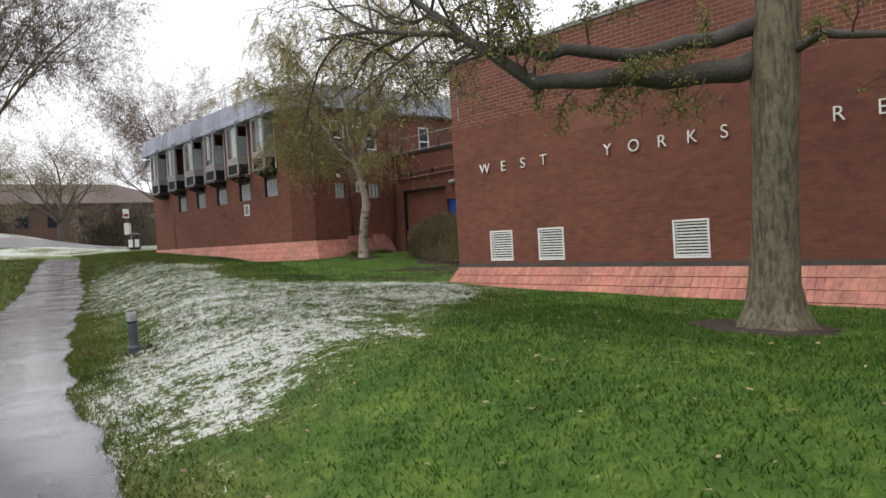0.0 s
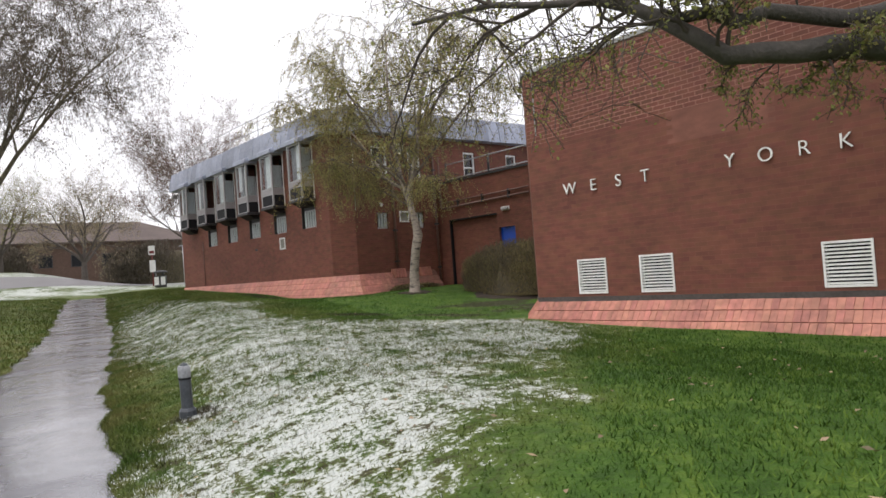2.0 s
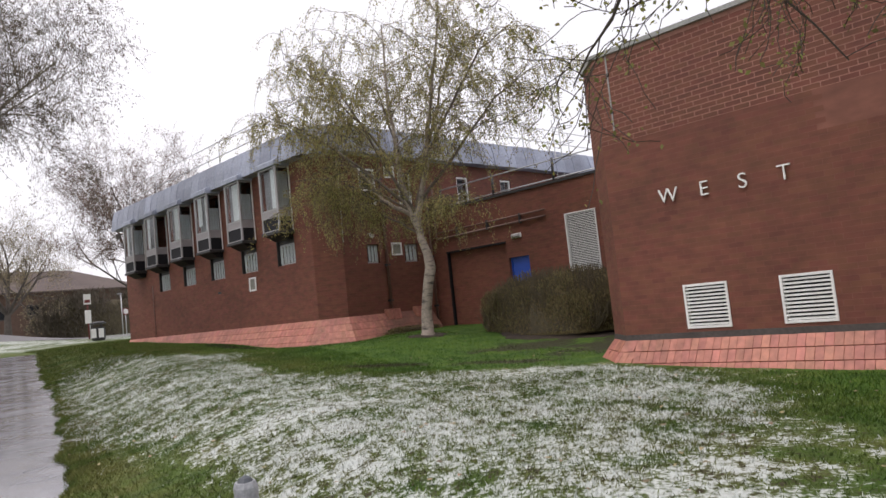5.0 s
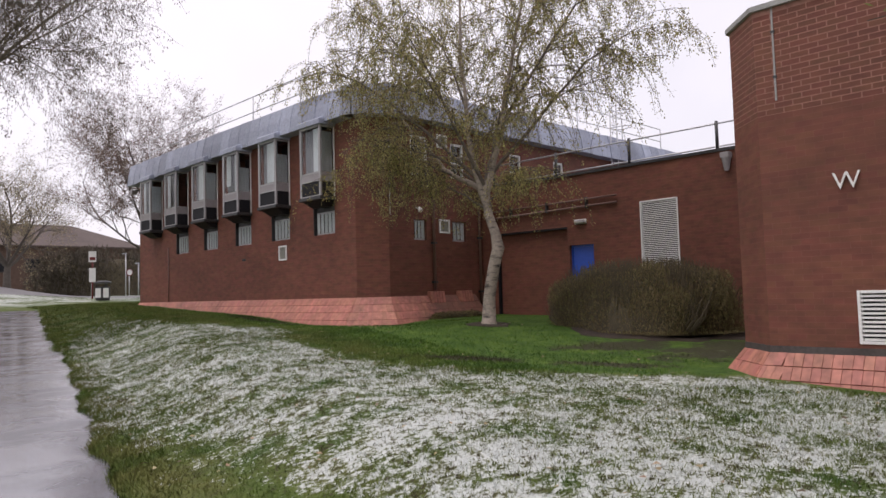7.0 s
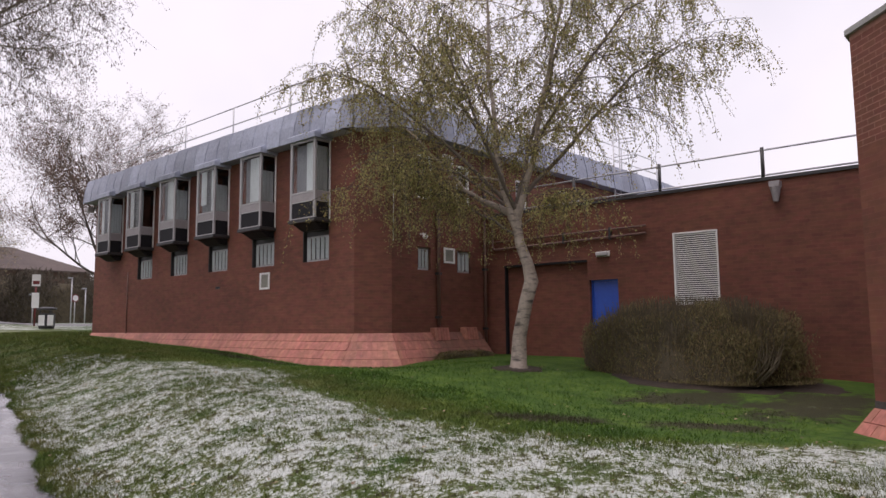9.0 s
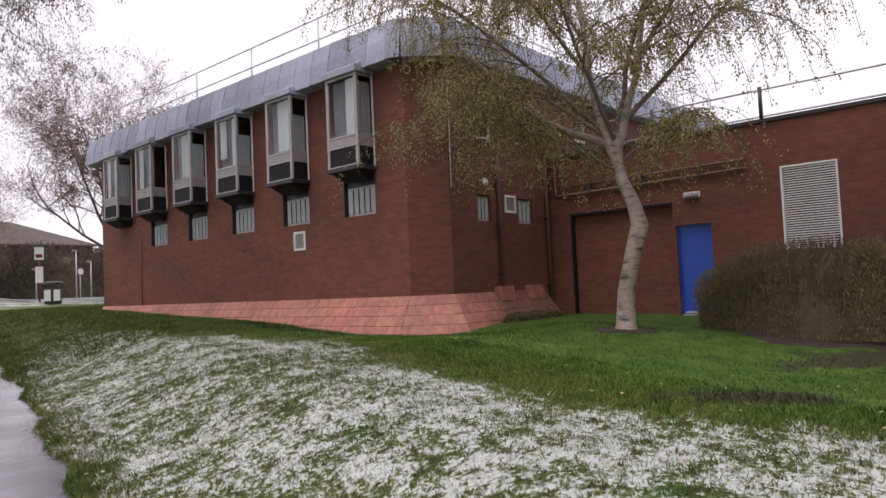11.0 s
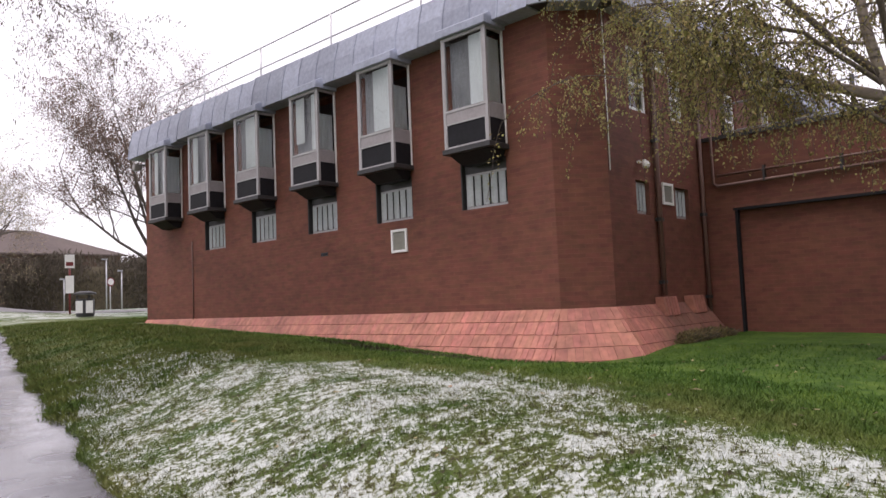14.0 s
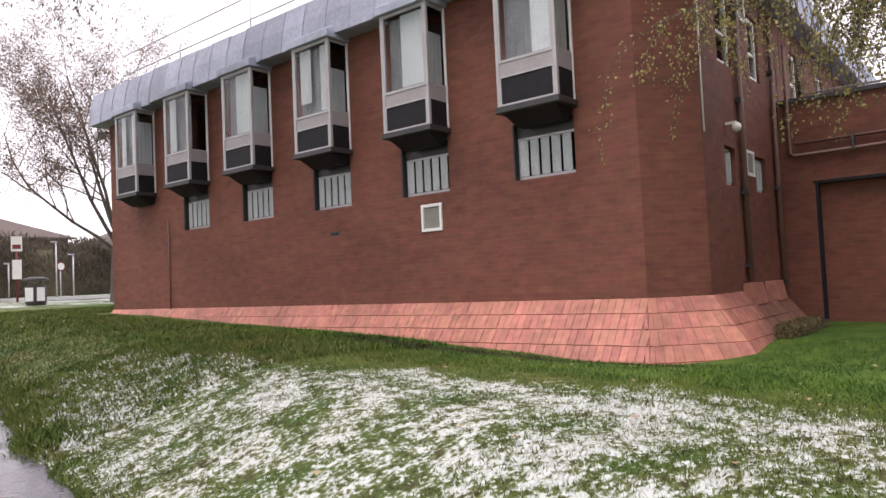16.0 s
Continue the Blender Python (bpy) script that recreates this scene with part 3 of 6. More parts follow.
# flat roofs and floors inside
tagged(new("ceiling", boxes("ceiling", ROOFING, (13.1, 29.9, 22.95, 37.75, 6.72, 6.9))), "flat felted roof of the office building", "roof", kind="structure")
tagged(new("ceiling_link", boxes("ceiling_link", ROOFING, (17.0, 30.0, 12.5, 22.5, LINK_TOP - 0.2, LINK_TOP - 0.05))), "flat felted roof of the low link", "roof", kind="structure")
tagged(new("ceiling_tower", boxes("ceiling_tower", ROOFING, (11.2, 24.0, -6.9, 12.1, TOP - 0.3, TOP - 0.15))), "flat roof of the nearer building", "roof", kind="structure")
tagged(new("floor", boxes("floor", INSIDE, (12.92, 29.7, 22.95, 37.5, 4.42, 4.55))), "dark upper floor inside the office building", "floor", kind="structure")
tagged(new("wall_inside", boxes("wall_inside", INSIDE, (15.2, 15.3, 22.95, 37.5, 1.2, 4.4), (15.2, 15.3, 22.95, 37.5, 4.56, 6.7))), "dark plaster wall inside the offices", "wall", kind="structure")
tagged(new("wall_plant", boxes("wall_plant", INSIDE, (10.95, 11.0, -6.5, 11.5, 0.5, 5.0), (17.25, 17.3, 12.8, 22.2, 0.5, 4.6))), "dark backing behind the wall vents", "wall", kind="structure")

# copings
def coping(name, pts, z, out, inn, h, mat, label):
    """A capping strip along a line of the plan, mitred; its outside lies to the right."""
    ps = [Vector((*p, 0)) for p in pts]
    rows = []
    for i, p in enumerate(ps):
        d0 = (p - ps[i - 1]).normalized() if i else (ps[1] - p).normalized()
        d1 = (ps[i + 1] - p).normalized() if i < len(ps) - 1 else d0
        n0, n1 = d0.cross(UP), d1.cross(UP)
        m = (n0 + n1) / (1 + n0.dot(n1))
        rows.append([p + m * out + UP * z, p + m * out + UP * (z + h), p - m * inn + UP * (z + h), p - m * inn + UP * z])
    verts = [v for r in rows for v in r]
    faces = []
    for i in range(len(rows) - 1):
        for k in range(4):
            q = (k + 1) % 4
            faces.append((i * 4 + k, i * 4 + q, i * 4 + 4 + q, i * 4 + 4 + k))
    faces += [(0, 1, 2, 3), tuple(len(verts) - 4 + k for k in (3, 2, 1, 0))]
    return tagged(new(name, mesh_of(name, verts, faces, mat)), label, "coping", kind="structure")


coping("coping_tower", [(17.2, 12.4), (11.12, 12.4), (TX, 11.85), (TX, -7.0)], TOP, 0.05, 0.32, 0.07, COPING, "thin grey coping along the top of the brick wall")
coping("coping_link", [(LX, LY1 - 0.01), (LX, LY0 + 0.01)], LINK_TOP, 0.05, 0.32, 0.07, DARK, "dark weathered coping on the low wall")
coping("damp_course_tower", [(11.12, 12.4), (TX, 11.85), (TX, -7.0)], 0.93, 0.012, 0.05, 0.09, DAMP, "dark damp band at the foot of the wall")
coping("trim_soffit", [(FX, FY1 + 0.3), (FX, FY0), (13.22, 22.62), (30.0, 22.62)], EAVE + 0.02, 0.34, 0.0, 0.06, DARK, "dark soffit under the zinc eaves")

# ---- zinc mansard: separate sheets with standing seams ----
mansard = thing("mansard_roof", "weathered blue-grey zinc sheets above the brick wall", "roof", kind="structure")
SHEET = 0.62
bm = bmesh.new()
# a sheet in its own frame: x along the eave, y outwards, z up
prof = ((0.36, 0.0), (0.385, 0.012), (0.33, 0.45), (0.22, 0.86), (0.12, 0.9), (-0.3, 0.9))
vv = [[bm.verts.new((x, y, z)) for y, z in prof] for x in (0.0, SHEET - 0.01)]
for i in range(len(prof) - 1):
    bm.faces.new((vv[0][i], vv[1][i], vv[1][i + 1], vv[0][i + 1]))
low = [bm.verts.new((x, -0.3, 0.0)) for x in (0.0, SHEET - 0.01)]
for s in (0, 1):
    bm.faces.new([*vv[s], low[s]])
bm.faces.new((vv[0][0], vv[1][0], low[1], low[0]))
seam0 = [bm.verts.new((x, y + o, z)) for y, z in prof[:4] for x, o in ((-0.01, 0.0), (-0.01, 0.014), (0.012, 0.014), (0.012, 0.0))]
for i in range(3):
    for k in range(3):
        bm.faces.new((seam0[i * 4 + k], seam0[i * 4 + k + 1], seam0[i * 4 + k + 5], seam0[i * 4 + k + 4]))
bmesh.ops.recalc_face_normals(bm, faces=bm.faces[:])
sheet_me = finish(bm, "zinc_sheet", ZINC)
rng = random.Random(4)


def zinc_run(p, q, end_gap=0.0):
    a, b = Vector((*p, EAVE)), Vector((*q, EAVE))
    d = (b - a).normalized()
    n = d.cross(UP)
    count = max(1, round((b - a).length / SHEET))
    s = (b - a).length / count
    for i in range(count):
        o = a + d * (s * i) + n * rng.uniform(-0.012, 0.012) + UP * rng.uniform(-0.012, 0.012)
        m = Matrix(((d.x * s / SHEET, n.x, 0, o.x), (d.y * s / SHEET, n.y, 0, o.y), (0, 0, 1, o.z), (0, 0, 0, 1))) @ pose(0, 0, 0, rng.uniform(-0.8, 0.8), 0, 0)
        child("zinc_panel", sheet_me, mansard, m=m)


zinc_run((FX, FY1 + 0.35), (FX, FY0 + 0.08))
zinc_run((FX + 0.03, FY0 + 0.0), (13.2, 22.65))
zinc_run((13.3, 22.62), (29.8, 22.62))
# corner flashings close the splay
for (x, y), rot in (((FX, FY0 + 0.06), 22), ((13.25, 22.62), 67)):
    bm = bmesh.new()
    rows = [[bm.verts.new((sx, oy, oz)) for oy, oz in prof[:5]] for sx in (-0.16, 0.16)]
    for i in range(4):
        bm.faces.new((rows[0][i], rows[1][i], rows[1][i + 1], rows[0][i + 1]))
    child("corner_flashing", finish(bm, "corner_flashing", ZINC), mansard, m=pose(x, y, EAVE, 0, 0, 90 + rot))

# ---- sloping plinths of red paving brick ----


def plinth(name, label, pts, z_top, out, z_bot, rows, single=None):
    ps = [Vector((*p, 0)) for p in pts]
    low = []
    for i, p in enumerate(ps):
        d0 = (p - ps[i - 1]).normalized() if i else (ps[1] - p).normalized()
        d1 = (ps[i + 1] - p).normalized() if i < len(ps) - 1 else d0
        n0, n1 = d0.cross(UP), d1.cross(UP)
        low.append(p + (n0 + n1) / (1 + n0.dot(n1)) * out + UP * z_bot)
    high = [p + UP * z_top for p in ps]
    verts = [v for a, b in zip(high, low) for v in (a, b)]
    faces = [(2 * i, 2 * i + 1, 2 * i + 3, 2 * i + 2) for i in range(len(ps) - 1)]
    bm = bmesh.new()
    bv = [bm.verts.new(v) for v in verts]
    for f in faces:
        bm.faces.new([bv[i] for i in f])
    base = tagged(new(name, finish(bm, name, TILE_JOINT)), label, "plinth", kind="structure")
    co, quads, singles = [], [], []
    r = random.Random(len(name))
    for i in range(len(ps) - 1):
        d = (ps[i + 1] - ps[i]).normalized()
        n = d.cross(UP)
        slope = (low[i] - high[i])
        slope = (slope - d * slope.dot(d))
        nn = slope.normalized().cross(d)
        if nn.z < 0:
            nn = -nn
        for j in range(rows):
            f0, f1 = j / rows, (j + 1) / rows
            a0, a1 = high[i].lerp(low[i], f0), high[i].lerp(low[i], f1)
            b0, b1 = high[i + 1].lerp(low[i + 1], f0), high[i + 1].lerp(low[i + 1], f1)
            cnt = max(1, round((b0 - a0).length / 0.1125))
            shift = 0.5 if j % 2 else 0.0
            for k in range(cnt + (1 if shift else 0)):
                s0, s1 = max(0.0, (k - shift) / cnt), min(1.0, (k + 1 - shift) / cnt)
                if s1 - s0 < 0.2 / cnt:
                    continue
                lift = 0.014 + r.random() * 0.006
                g = 0.014 / cnt
                quad = [a0.lerp(b0, s0 + g), a0.lerp(b0, s1 - g), a1.lerp(b1, s1 - g), a1.lerp(b1, s0 + g)]
                gap = slope / slope.length * 0.005
                quad = [quad[0] + gap, quad[1] + gap, quad[2] - gap, quad[3] - gap]
                mid = sum(quad, Vector()) / 4
                if single and single[0] < mid.y < single[1] and i == single[2] and s1 - s0 > 0.9 / cnt:
                    singles.append((mid + nn * lift, d, slope.normalized(), nn))
                    continue
                c = len(co)
                co += [tuple(q) for q in quad] + [tuple(q + nn * lift) for q in quad]
                quads += [(c + 4, c + 5, c + 6, c + 7), (c, c + 1, c + 5, c + 4), (c + 1, c + 2, c + 6, c + 5), (c + 2, c + 3, c + 7, c + 6), (c + 3, c, c + 4, c + 7)]
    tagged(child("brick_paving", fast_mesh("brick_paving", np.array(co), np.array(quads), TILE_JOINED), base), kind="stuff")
    return base, singles, (slope.length / rows)


tower_plinth, tower_tiles, tower_row = plinth("plinth_tower", "sloping plinth of orange-red bricks along the wall foot", [(12.2, 12.4), (11.12, 12.4), (TX, 11.85), (TX, -7.0)], 0.93, 0.5, 0.27, 4, single=(4.0, 11.7, 2))
office_plinth, office_tiles, office_row = plinth("plinth_office", "sloping plinth of orange-red bricks sinking into the lawn", [(FX, FY1), (FX, FY0), (13.22, 22.62), (16.5, 22.62)], 1.75, 0.78, 0.77, 5, single=(23.0, 29.2, 0))

# ---- bay windows ----


def glazing(name, parent, x0, x1, y0, y1, z0, z1):
    """One sheet of glass, square to x or to y, whichever span is empty."""
    vs = [(x0, y0, z0), (x1, y1, z0), (x1, y1, z1), (x0, y0, z1)]
    ob = child(name, mesh_of(name, vs, [(0, 1, 2, 3)], GLASS), parent)
    ob.visible_shadow = False
    return ob



def sub(name, mat, parent, *dims, bevel=0.0, label=""):
    return child(name, boxes(name, mat, *dims, bevel=bevel), parent, label)


def bay_window(y0, front, side, label):
    """A box bay; local x runs inwards from its front, y along the wall. front, side: spans of the drawn blind."""
    b = thing("bay_window", label, "window", (12.1, y0, 4.47), group="bay windows along the upper storey")
    W, D = 1.0, 0.495
    for n, (x, y) in enumerate(((0, 0), (0, W - 0.055), (D - 0.04, 0), (D - 0.04, W - 0.04))):
        s = 0.055 if n < 2 else 0.04
        sub("corner_post", ALU if n < 2 else WHITE, b, (x, x + s, y, y + s, 0.1, 2.06), bevel=0.004)
    sub("sill", DARK, b, (-0.035, D, -0.03, W + 0.03, 0.0, 0.09), bevel=0.008)
    bm = bmesh.new()
    pts = [bm.verts.new(p) for p in ((0.05, 0.06, -0.002), (D, 0.06, -0.002), (D, W - 0.06, -0.002), (0.05, W - 0.06, -0.002), (0.32, 0.12, -0.17), (D, 0.12, -0.17), (D, W - 0.12, -0.17), (0.32, W - 0.12, -0.17))]
    for f in ((0, 1, 2, 3), (7, 6, 5, 4), (0, 4, 5, 1), (1, 5, 6, 2), (2, 6, 7, 3), (3, 7, 4, 0)):
        bm.faces.new([pts[i] for i in f])
    child("soffit", finish(bm, "soffit", BLACK), b)
    # front: vent panel, spandrel, glass
    vp = sub("vent_panel", BLACK, b, (0.018, 0.04, 0.077, W - 0.077, 0.126, 0.504), label="black louvred vent panel")
    sub("vent_frame", ALU, vp, (0.004, 0.045, 0.056, 0.075, 0.1, 0.53), (0.004, 0.045, W - 0.075, W - 0.056, 0.1, 0.53), (0.004, 0.045, 0.076, W - 0.076, 0.1, 0.125), (0.004, 0.045, 0.076, W - 0.076, 0.505, 0.53))
    sub("spandrel", PANEL, b, (0.012, 0.05, 0.056, W - 0.056, 0.534, 0.72), label="dull grey infill panel")
    wf = sub("window_frame", ALU, b, (0.002, 0.05, 0.057, W - 0.057, 0.722, 0.765), (0.004, 0.05, 0.057, W - 0.057, 2.0, 2.05), (0.004, 0.048, 0.058, 0.085, 0.766, 1.998), (0.004, 0.048, W - 0.085, W - 0.058, 0.766, 1.998))
    glazing("pane", wf, 0.025, 0.025, W - 0.086, 0.086, 0.766, 1.998)
    # the two cheeks
    for s, y in ((0, 0.012), (1, W - 0.04)):
        sub("cheek_panel", BLACK, b, (0.058, D - 0.042, y, y + 0.028, 0.1, 0.5), label="dark recessed cheek panel")
        sub("cheek_spandrel", PANEL, b, (0.057, D - 0.041, y - 0.004 * (1 - 2 * s), y + 0.028, 0.502, 0.745))
        cf = sub("cheek_frame", ALU, b, (0.057, D - 0.041, y, y + 0.028, 0.747, 0.775), (0.057, D - 0.041, y, y + 0.028, 2.0, 2.05))
        glazing("cheek_pane", cf, 0.058, D - 0.042, y + 0.013, y + 0.013, 0.777, 1.998)
    sub("head", DARK, b, (0.02, D, 0.02, W - 0.02, 2.052, 2.12))
    # the small lead roof laps under the mansard
    bm = bmesh.new()
    q = [bm.verts.new(p) for p in ((-0.07, -0.06, 2.055), (D, -0.06, 2.055), (D, W + 0.06, 2.055), (-0.07, W + 0.06, 2.055), (-0.07, -0.06, 2.2), (0.1, -0.03, 2.29), (0.1, W + 0.03, 2.29), (-0.07, W + 0.06, 2.2), (D, -0.06, 2.2), (D, -0.03, 2.29), (D, W + 0.03, 2.29), (D, W + 0.06, 2.2))]
    for f in ((0, 3, 2, 1), (0, 4, 7, 3), (4, 5, 6, 7), (5, 9, 10, 6), (0, 1, 8, 4), (4, 8, 9, 5), (3, 7, 11, 2), (7, 6, 10, 11), (1, 2, 11, 10, 9, 8)):
        bm.faces.new([q[i] for i in f])
    child("lead_roof", finish(bm, "lead_roof", ZINC, 0.01), b, "sagging lead cap")
    for k, (a, c, z) in enumerate(front):
        folds = max(2, round((c - a) / 0.09))
        vs, fs = [], []
        for i in range(folds * 2 + 1):
            u = a + (c - a) * i / (folds * 2)
            for zz in (z, 1.985):
                vs.append((0.075 + 0.006 * (i % 2), u, zz))
        for i in range(folds * 2):
            fs.append((2 * i, 2 * i + 1, 2 * i + 3, 2 * i + 2))
        child("blind", mesh_of("blind", vs, fs, BLIND), b, "white fabric blind")
    vs, fs = [], []
    for i in range(23):
        u = 0.09 + (W - 0.18) * i / 22
        vs += [(0.15 + 0.014 * (i % 2), u, 0.78), (0.15 + 0.014 * (i % 2), u, 1.99)]
    for i in range(22):
        fs.append((2 * i, 2 * i + 1, 2 * i + 3, 2 * i + 2))
    child("net_curtain", mesh_of("net_curtain", vs, fs, NET), b, "dusty grey net curtain")
    if side:
        vs, fs = [], []
        for i in range(9):
            u = 0.07 + (D - 0.12) * i / 8
            for zz in (0.78, side):
                vs.append((u, 0.07 + 0.012 * (i % 2), zz))
        for i in range(8):
            fs.append((2 * i, 2 * i + 1, 2 * i + 3, 2 * i + 2))
        child("blind", mesh_of("blind", vs, fs, BLIND), b, "white fabric blind")
    return b


bay_looks = (
    ([(0.12, 0.42, 0.78)], 1.9, "projecting aluminium bay window with half drawn white blinds"),
    ([(0.1, 0.6, 0.8)], 1.62, "projecting aluminium bay window with wide white curtain"),
    ([(0.12, 0.3, 0.8), (0.55, 0.85, 1.0)], 1.55, "projecting bay window with white blinds pulled apart"),
    ([(0.12, 0.6, 0.8)], 1.7, "projecting bay window with pale curtain behind dusty glass"),
    ([(0.6, 0.86, 0.8)], 0.0, "projecting bay window with dark open interior"),
    ([(0.15, 0.3, 0.8), (0.6, 0.8, 0.8)], 1.8, "projecting bay window at the end of the building"),
)
for k, (fr, sd, lab) in enumerate(bay_looks):
    bay_window(BAY_Y + BAY_PITCH * k, fr, sd, lab)


def strip_window(m, w, h, slats, label, group=""):
    """A recessed window with vertical blinds; local x along the wall, y inwards, z up."""
    t = thing("low_window", label, "window", m=m, group=group)
    wf = sub("window_frame", ALU, t, (0, 0.04, 0, 0.05, 0, h), (w - 0.04, w, 0, 0.05, 0, h), (0.041, w - 0.041, -0.01, 0.05, 0, 0.05), (0.041, w - 0.041, 0, 0.05, h - 0.04, h), bevel=0.003)
    glazing("pane", wf, 0.042, w - 0.042, 0.023, 0.023, 0.052, h - 0.042)
    sw = (w - 0.1) / slats
    vs, fs = [], []
    for i in range(6):
        u = i / 5
        vs += [(sw * 0.8 * u, 0.03 * math.sin(math.pi * u), 0), (sw * 0.8 * u, 0.03 * math.sin(math.pi * u), h - 0.1)]
    for i in range(5):
        fs.append((2 * i, 2 * i + 2, 2 * i + 3, 2 * i + 1))
    me = mesh_of("slat", vs, fs, NET2, True)
    for i in range(slats):
        child("slat", me, t, m=pose(0.05 + sw * i + sw * 0.07, -0.035, 0.055, 0, 0, 0))
    return t


first = None
for k in range(5):
    y1 = BAY_Y + BAY_PITCH * k + 1.09
    m = Matrix.Translation((12.72, y1, 3.56)) @ pose(0, 0, 0, 0, 0, -90)
    if first is None:
        first = strip_window(m, 1.01, 0.64, 5, "low window with pale vertical blinds set back in brick", "low windows under the bays")
    else:
        copy_thing(first, m)
    # dark strips put the bay's shade into the recess side and head
    tagged(new("trim_reveal_shade", boxes("trim_reveal_shade", DARK, (12.604, 12.78, y1 - 0.012, y1 + 0.008, 3.56, 4.4), (12.7, 12.74, y1 - 1.01, y1 - 0.014, 4.205, 4.4))), "dark strips standing in for shade in the window recess", "trim", kind="structure")
for x, w in ((14.13, 0.46), (15.63, 0.56)):
    strip_window(pose(x, 22.7, 3.31), w, 0.56, 3, "small window with grey vertical blinds in the side wall")


def casement(x, y, z, w, h, lean=0.0):
    t = thing("casement_window", "white framed upstairs window with dark glass", "window", (x, y, z), group="upstairs side windows")
    wf = sub("window_frame", WHITE, t, (0, 0.06, 0, 0.07, 0, h), (w - 0.06, w, 0, 0.07, 0, h), (0.061, w - 0.061, 0, 0.07, 0, 0.06), (0.061, w - 0.061, 0, 0.07, h - 0.06, h), (0.061, w - 0.061, 0.004, 0.066, h * 0.4, h * 0.4 + 0.05), bevel=0.004)
    for z0, z1 in ((0.062, h * 0.4 - 0.002), (h * 0.4 + 0.052, h - 0.062)):
        glazing("pane", wf, 0.062, w - 0.062, 0.033, 0.033, z0, z1)
    return t


for x, w, z, h in ((14.06, 0.65, 5.11, 1.13), (15.63, 0.56, 5.16, 1.03), (18.31, 0.58, 5.16, 1.03), (20.61, 0.58, 5.16, 1.03)):
    casement(x, 22.66, z, w, h)


def framed_vent(m, w, h):
    t = thing("wall_grille", "small white framed grey grille fixed in the brickwork", "grille", m=m, group="small wall grilles")
    sub("frame", WHITE, t, (0, 0.05, -0.03, 0.05, 0, h), (w - 0.05, w, -0.03, 0.05, 0, h), (0.051, w - 0.051, -0.03, 0.05, 0, 0.05), (0.051, w - 0.051, -0.03, 0.05, h - 0.05, h), bevel=0.004)
    sub("mesh_panel", GRILLE, t, (0.051, w - 0.051, 0.0, 0.02, 0.051, h - 0.051))
    for i in range(6):
        sub("slat", GRILLE, t, (0.052, w - 0.052, -0.008, -0.002, 0.06 + i * (h - 0.12) / 6, 0.06 + i * (h - 0.12) / 6 + 0.03))
    return t


framed_vent(Matrix.Translation((FX, 27.09, 2.93)) @ pose(0, 0, 0, 0, 0, -90), 0.44, 0.45)
framed_vent(pose(15.08, 22.62, 3.52), 0.42, 0.4)
framed_vent(pose(15.06, 22.62, 5.98), 0.42, 0.4)


def louvre(m, w, h, slats, name, label, group=""):
    """A white louvre; local x along the wall, y inwards."""
    t = thing(name, label, "louvre", m=m, group=group)
    f = 0.035
    sub("frame", WHITE, t, (0, f, -0.02, 0.08, 0, h), (w - f, w, -0.02, 0.08, 0, h), (f + 0.001, w - f - 0.001, -0.02, 0.08, 0, f), (f + 0.001, w - f - 0.001, -0.02, 0.08, h - f, h), bevel=0.003)
    sub("backing", BLACK, t, (f, w - f, 0.07, 0.078, f, h - f))
    step = (h - 2 * f) / slats
    t0 = step * 0.42
    vs = [(f, -0.008, 0), (w - f, -0.008, 0), (w - f, 0.022, t0 * 0.3), (f, 0.022, t0 * 0.3), (f, -0.008, t0), (w - f, -0.008, t0), (w - f, 0.022, t0 * 1.3), (f, 0.022, t0 * 1.3)]
    me = mesh_of("slat", vs, [(0, 1, 5, 4), (4, 5, 6, 7), (0, 3, 2, 1), (2, 3, 7, 6)], WHITE)
    for i in range(slats):
        child("slat", me, t, m=pose(0, 0, f + step * i + step * 0.15))
    return t


vent0 = None
for v in VENTS:
    m = Matrix.Translation((TX, v + VENT_W, VENT_Z0)) @ pose(0, 0, 0, 0, 0, -90)
    if vent0 is None:
        vent0 = louvre(m, VENT_W, VENT_Z1 - VENT_Z0, 11, "wall_vent", "square white louvred vent low in the brick wall", "white vents along the brick wall")
    else:
        copy_thing(vent0, m)
LM = pose(0, 0, 0, 0, 0, -90)
louvre(Matrix.Translation((LX, 17.28, 2.33)) @ LM, 1.01, 1.63, 34, "tall_louvre", "tall white metal louvre in the link wall")
louvre(Matrix.Translation((LX, 17.28, 1.3)) @ LM, 1.01, 0.94, 20, "lower_louvre", "white metal louvre half hidden behind a hedge")

# ---- lettering on the wall ----
sign = thing("wall_lettering", "spaced white capital letters fixed to the brick wall", "sign", (TX, 0, 3.04))


def letter_mesh(ch, mat, size=0.305, depth=0.012):
    cu = bpy.data.curves.new("letter", "FONT")
    cu.body, cu.size, cu.extrude, cu.align_x, cu.align_y = ch, size, depth, "CENTER", "CENTER"
    cu.offset = -0.003
    ob = bpy.data.objects.new("letter", cu)
    scene.collection.objects.link(ob)
    bpy.context.view_layer.update()
    me = bpy.data.meshes.new_from_object(ob.evaluated_get(bpy.context.evaluated_depsgraph_get()))
    bpy.data.objects.remove(ob)
    me.materials.clear()
    me.materials.append(mat)
    return me


for word, y0 in (("WEST", 10.83), ("YORKSHIRE", 7.64)):
    for i, ch in enumerate(word):
        child("letter", letter_mesh(ch, WHITE), sign, m=pose(-0.03, y0 - 0.555 * i, 0, 90, 0, -90))

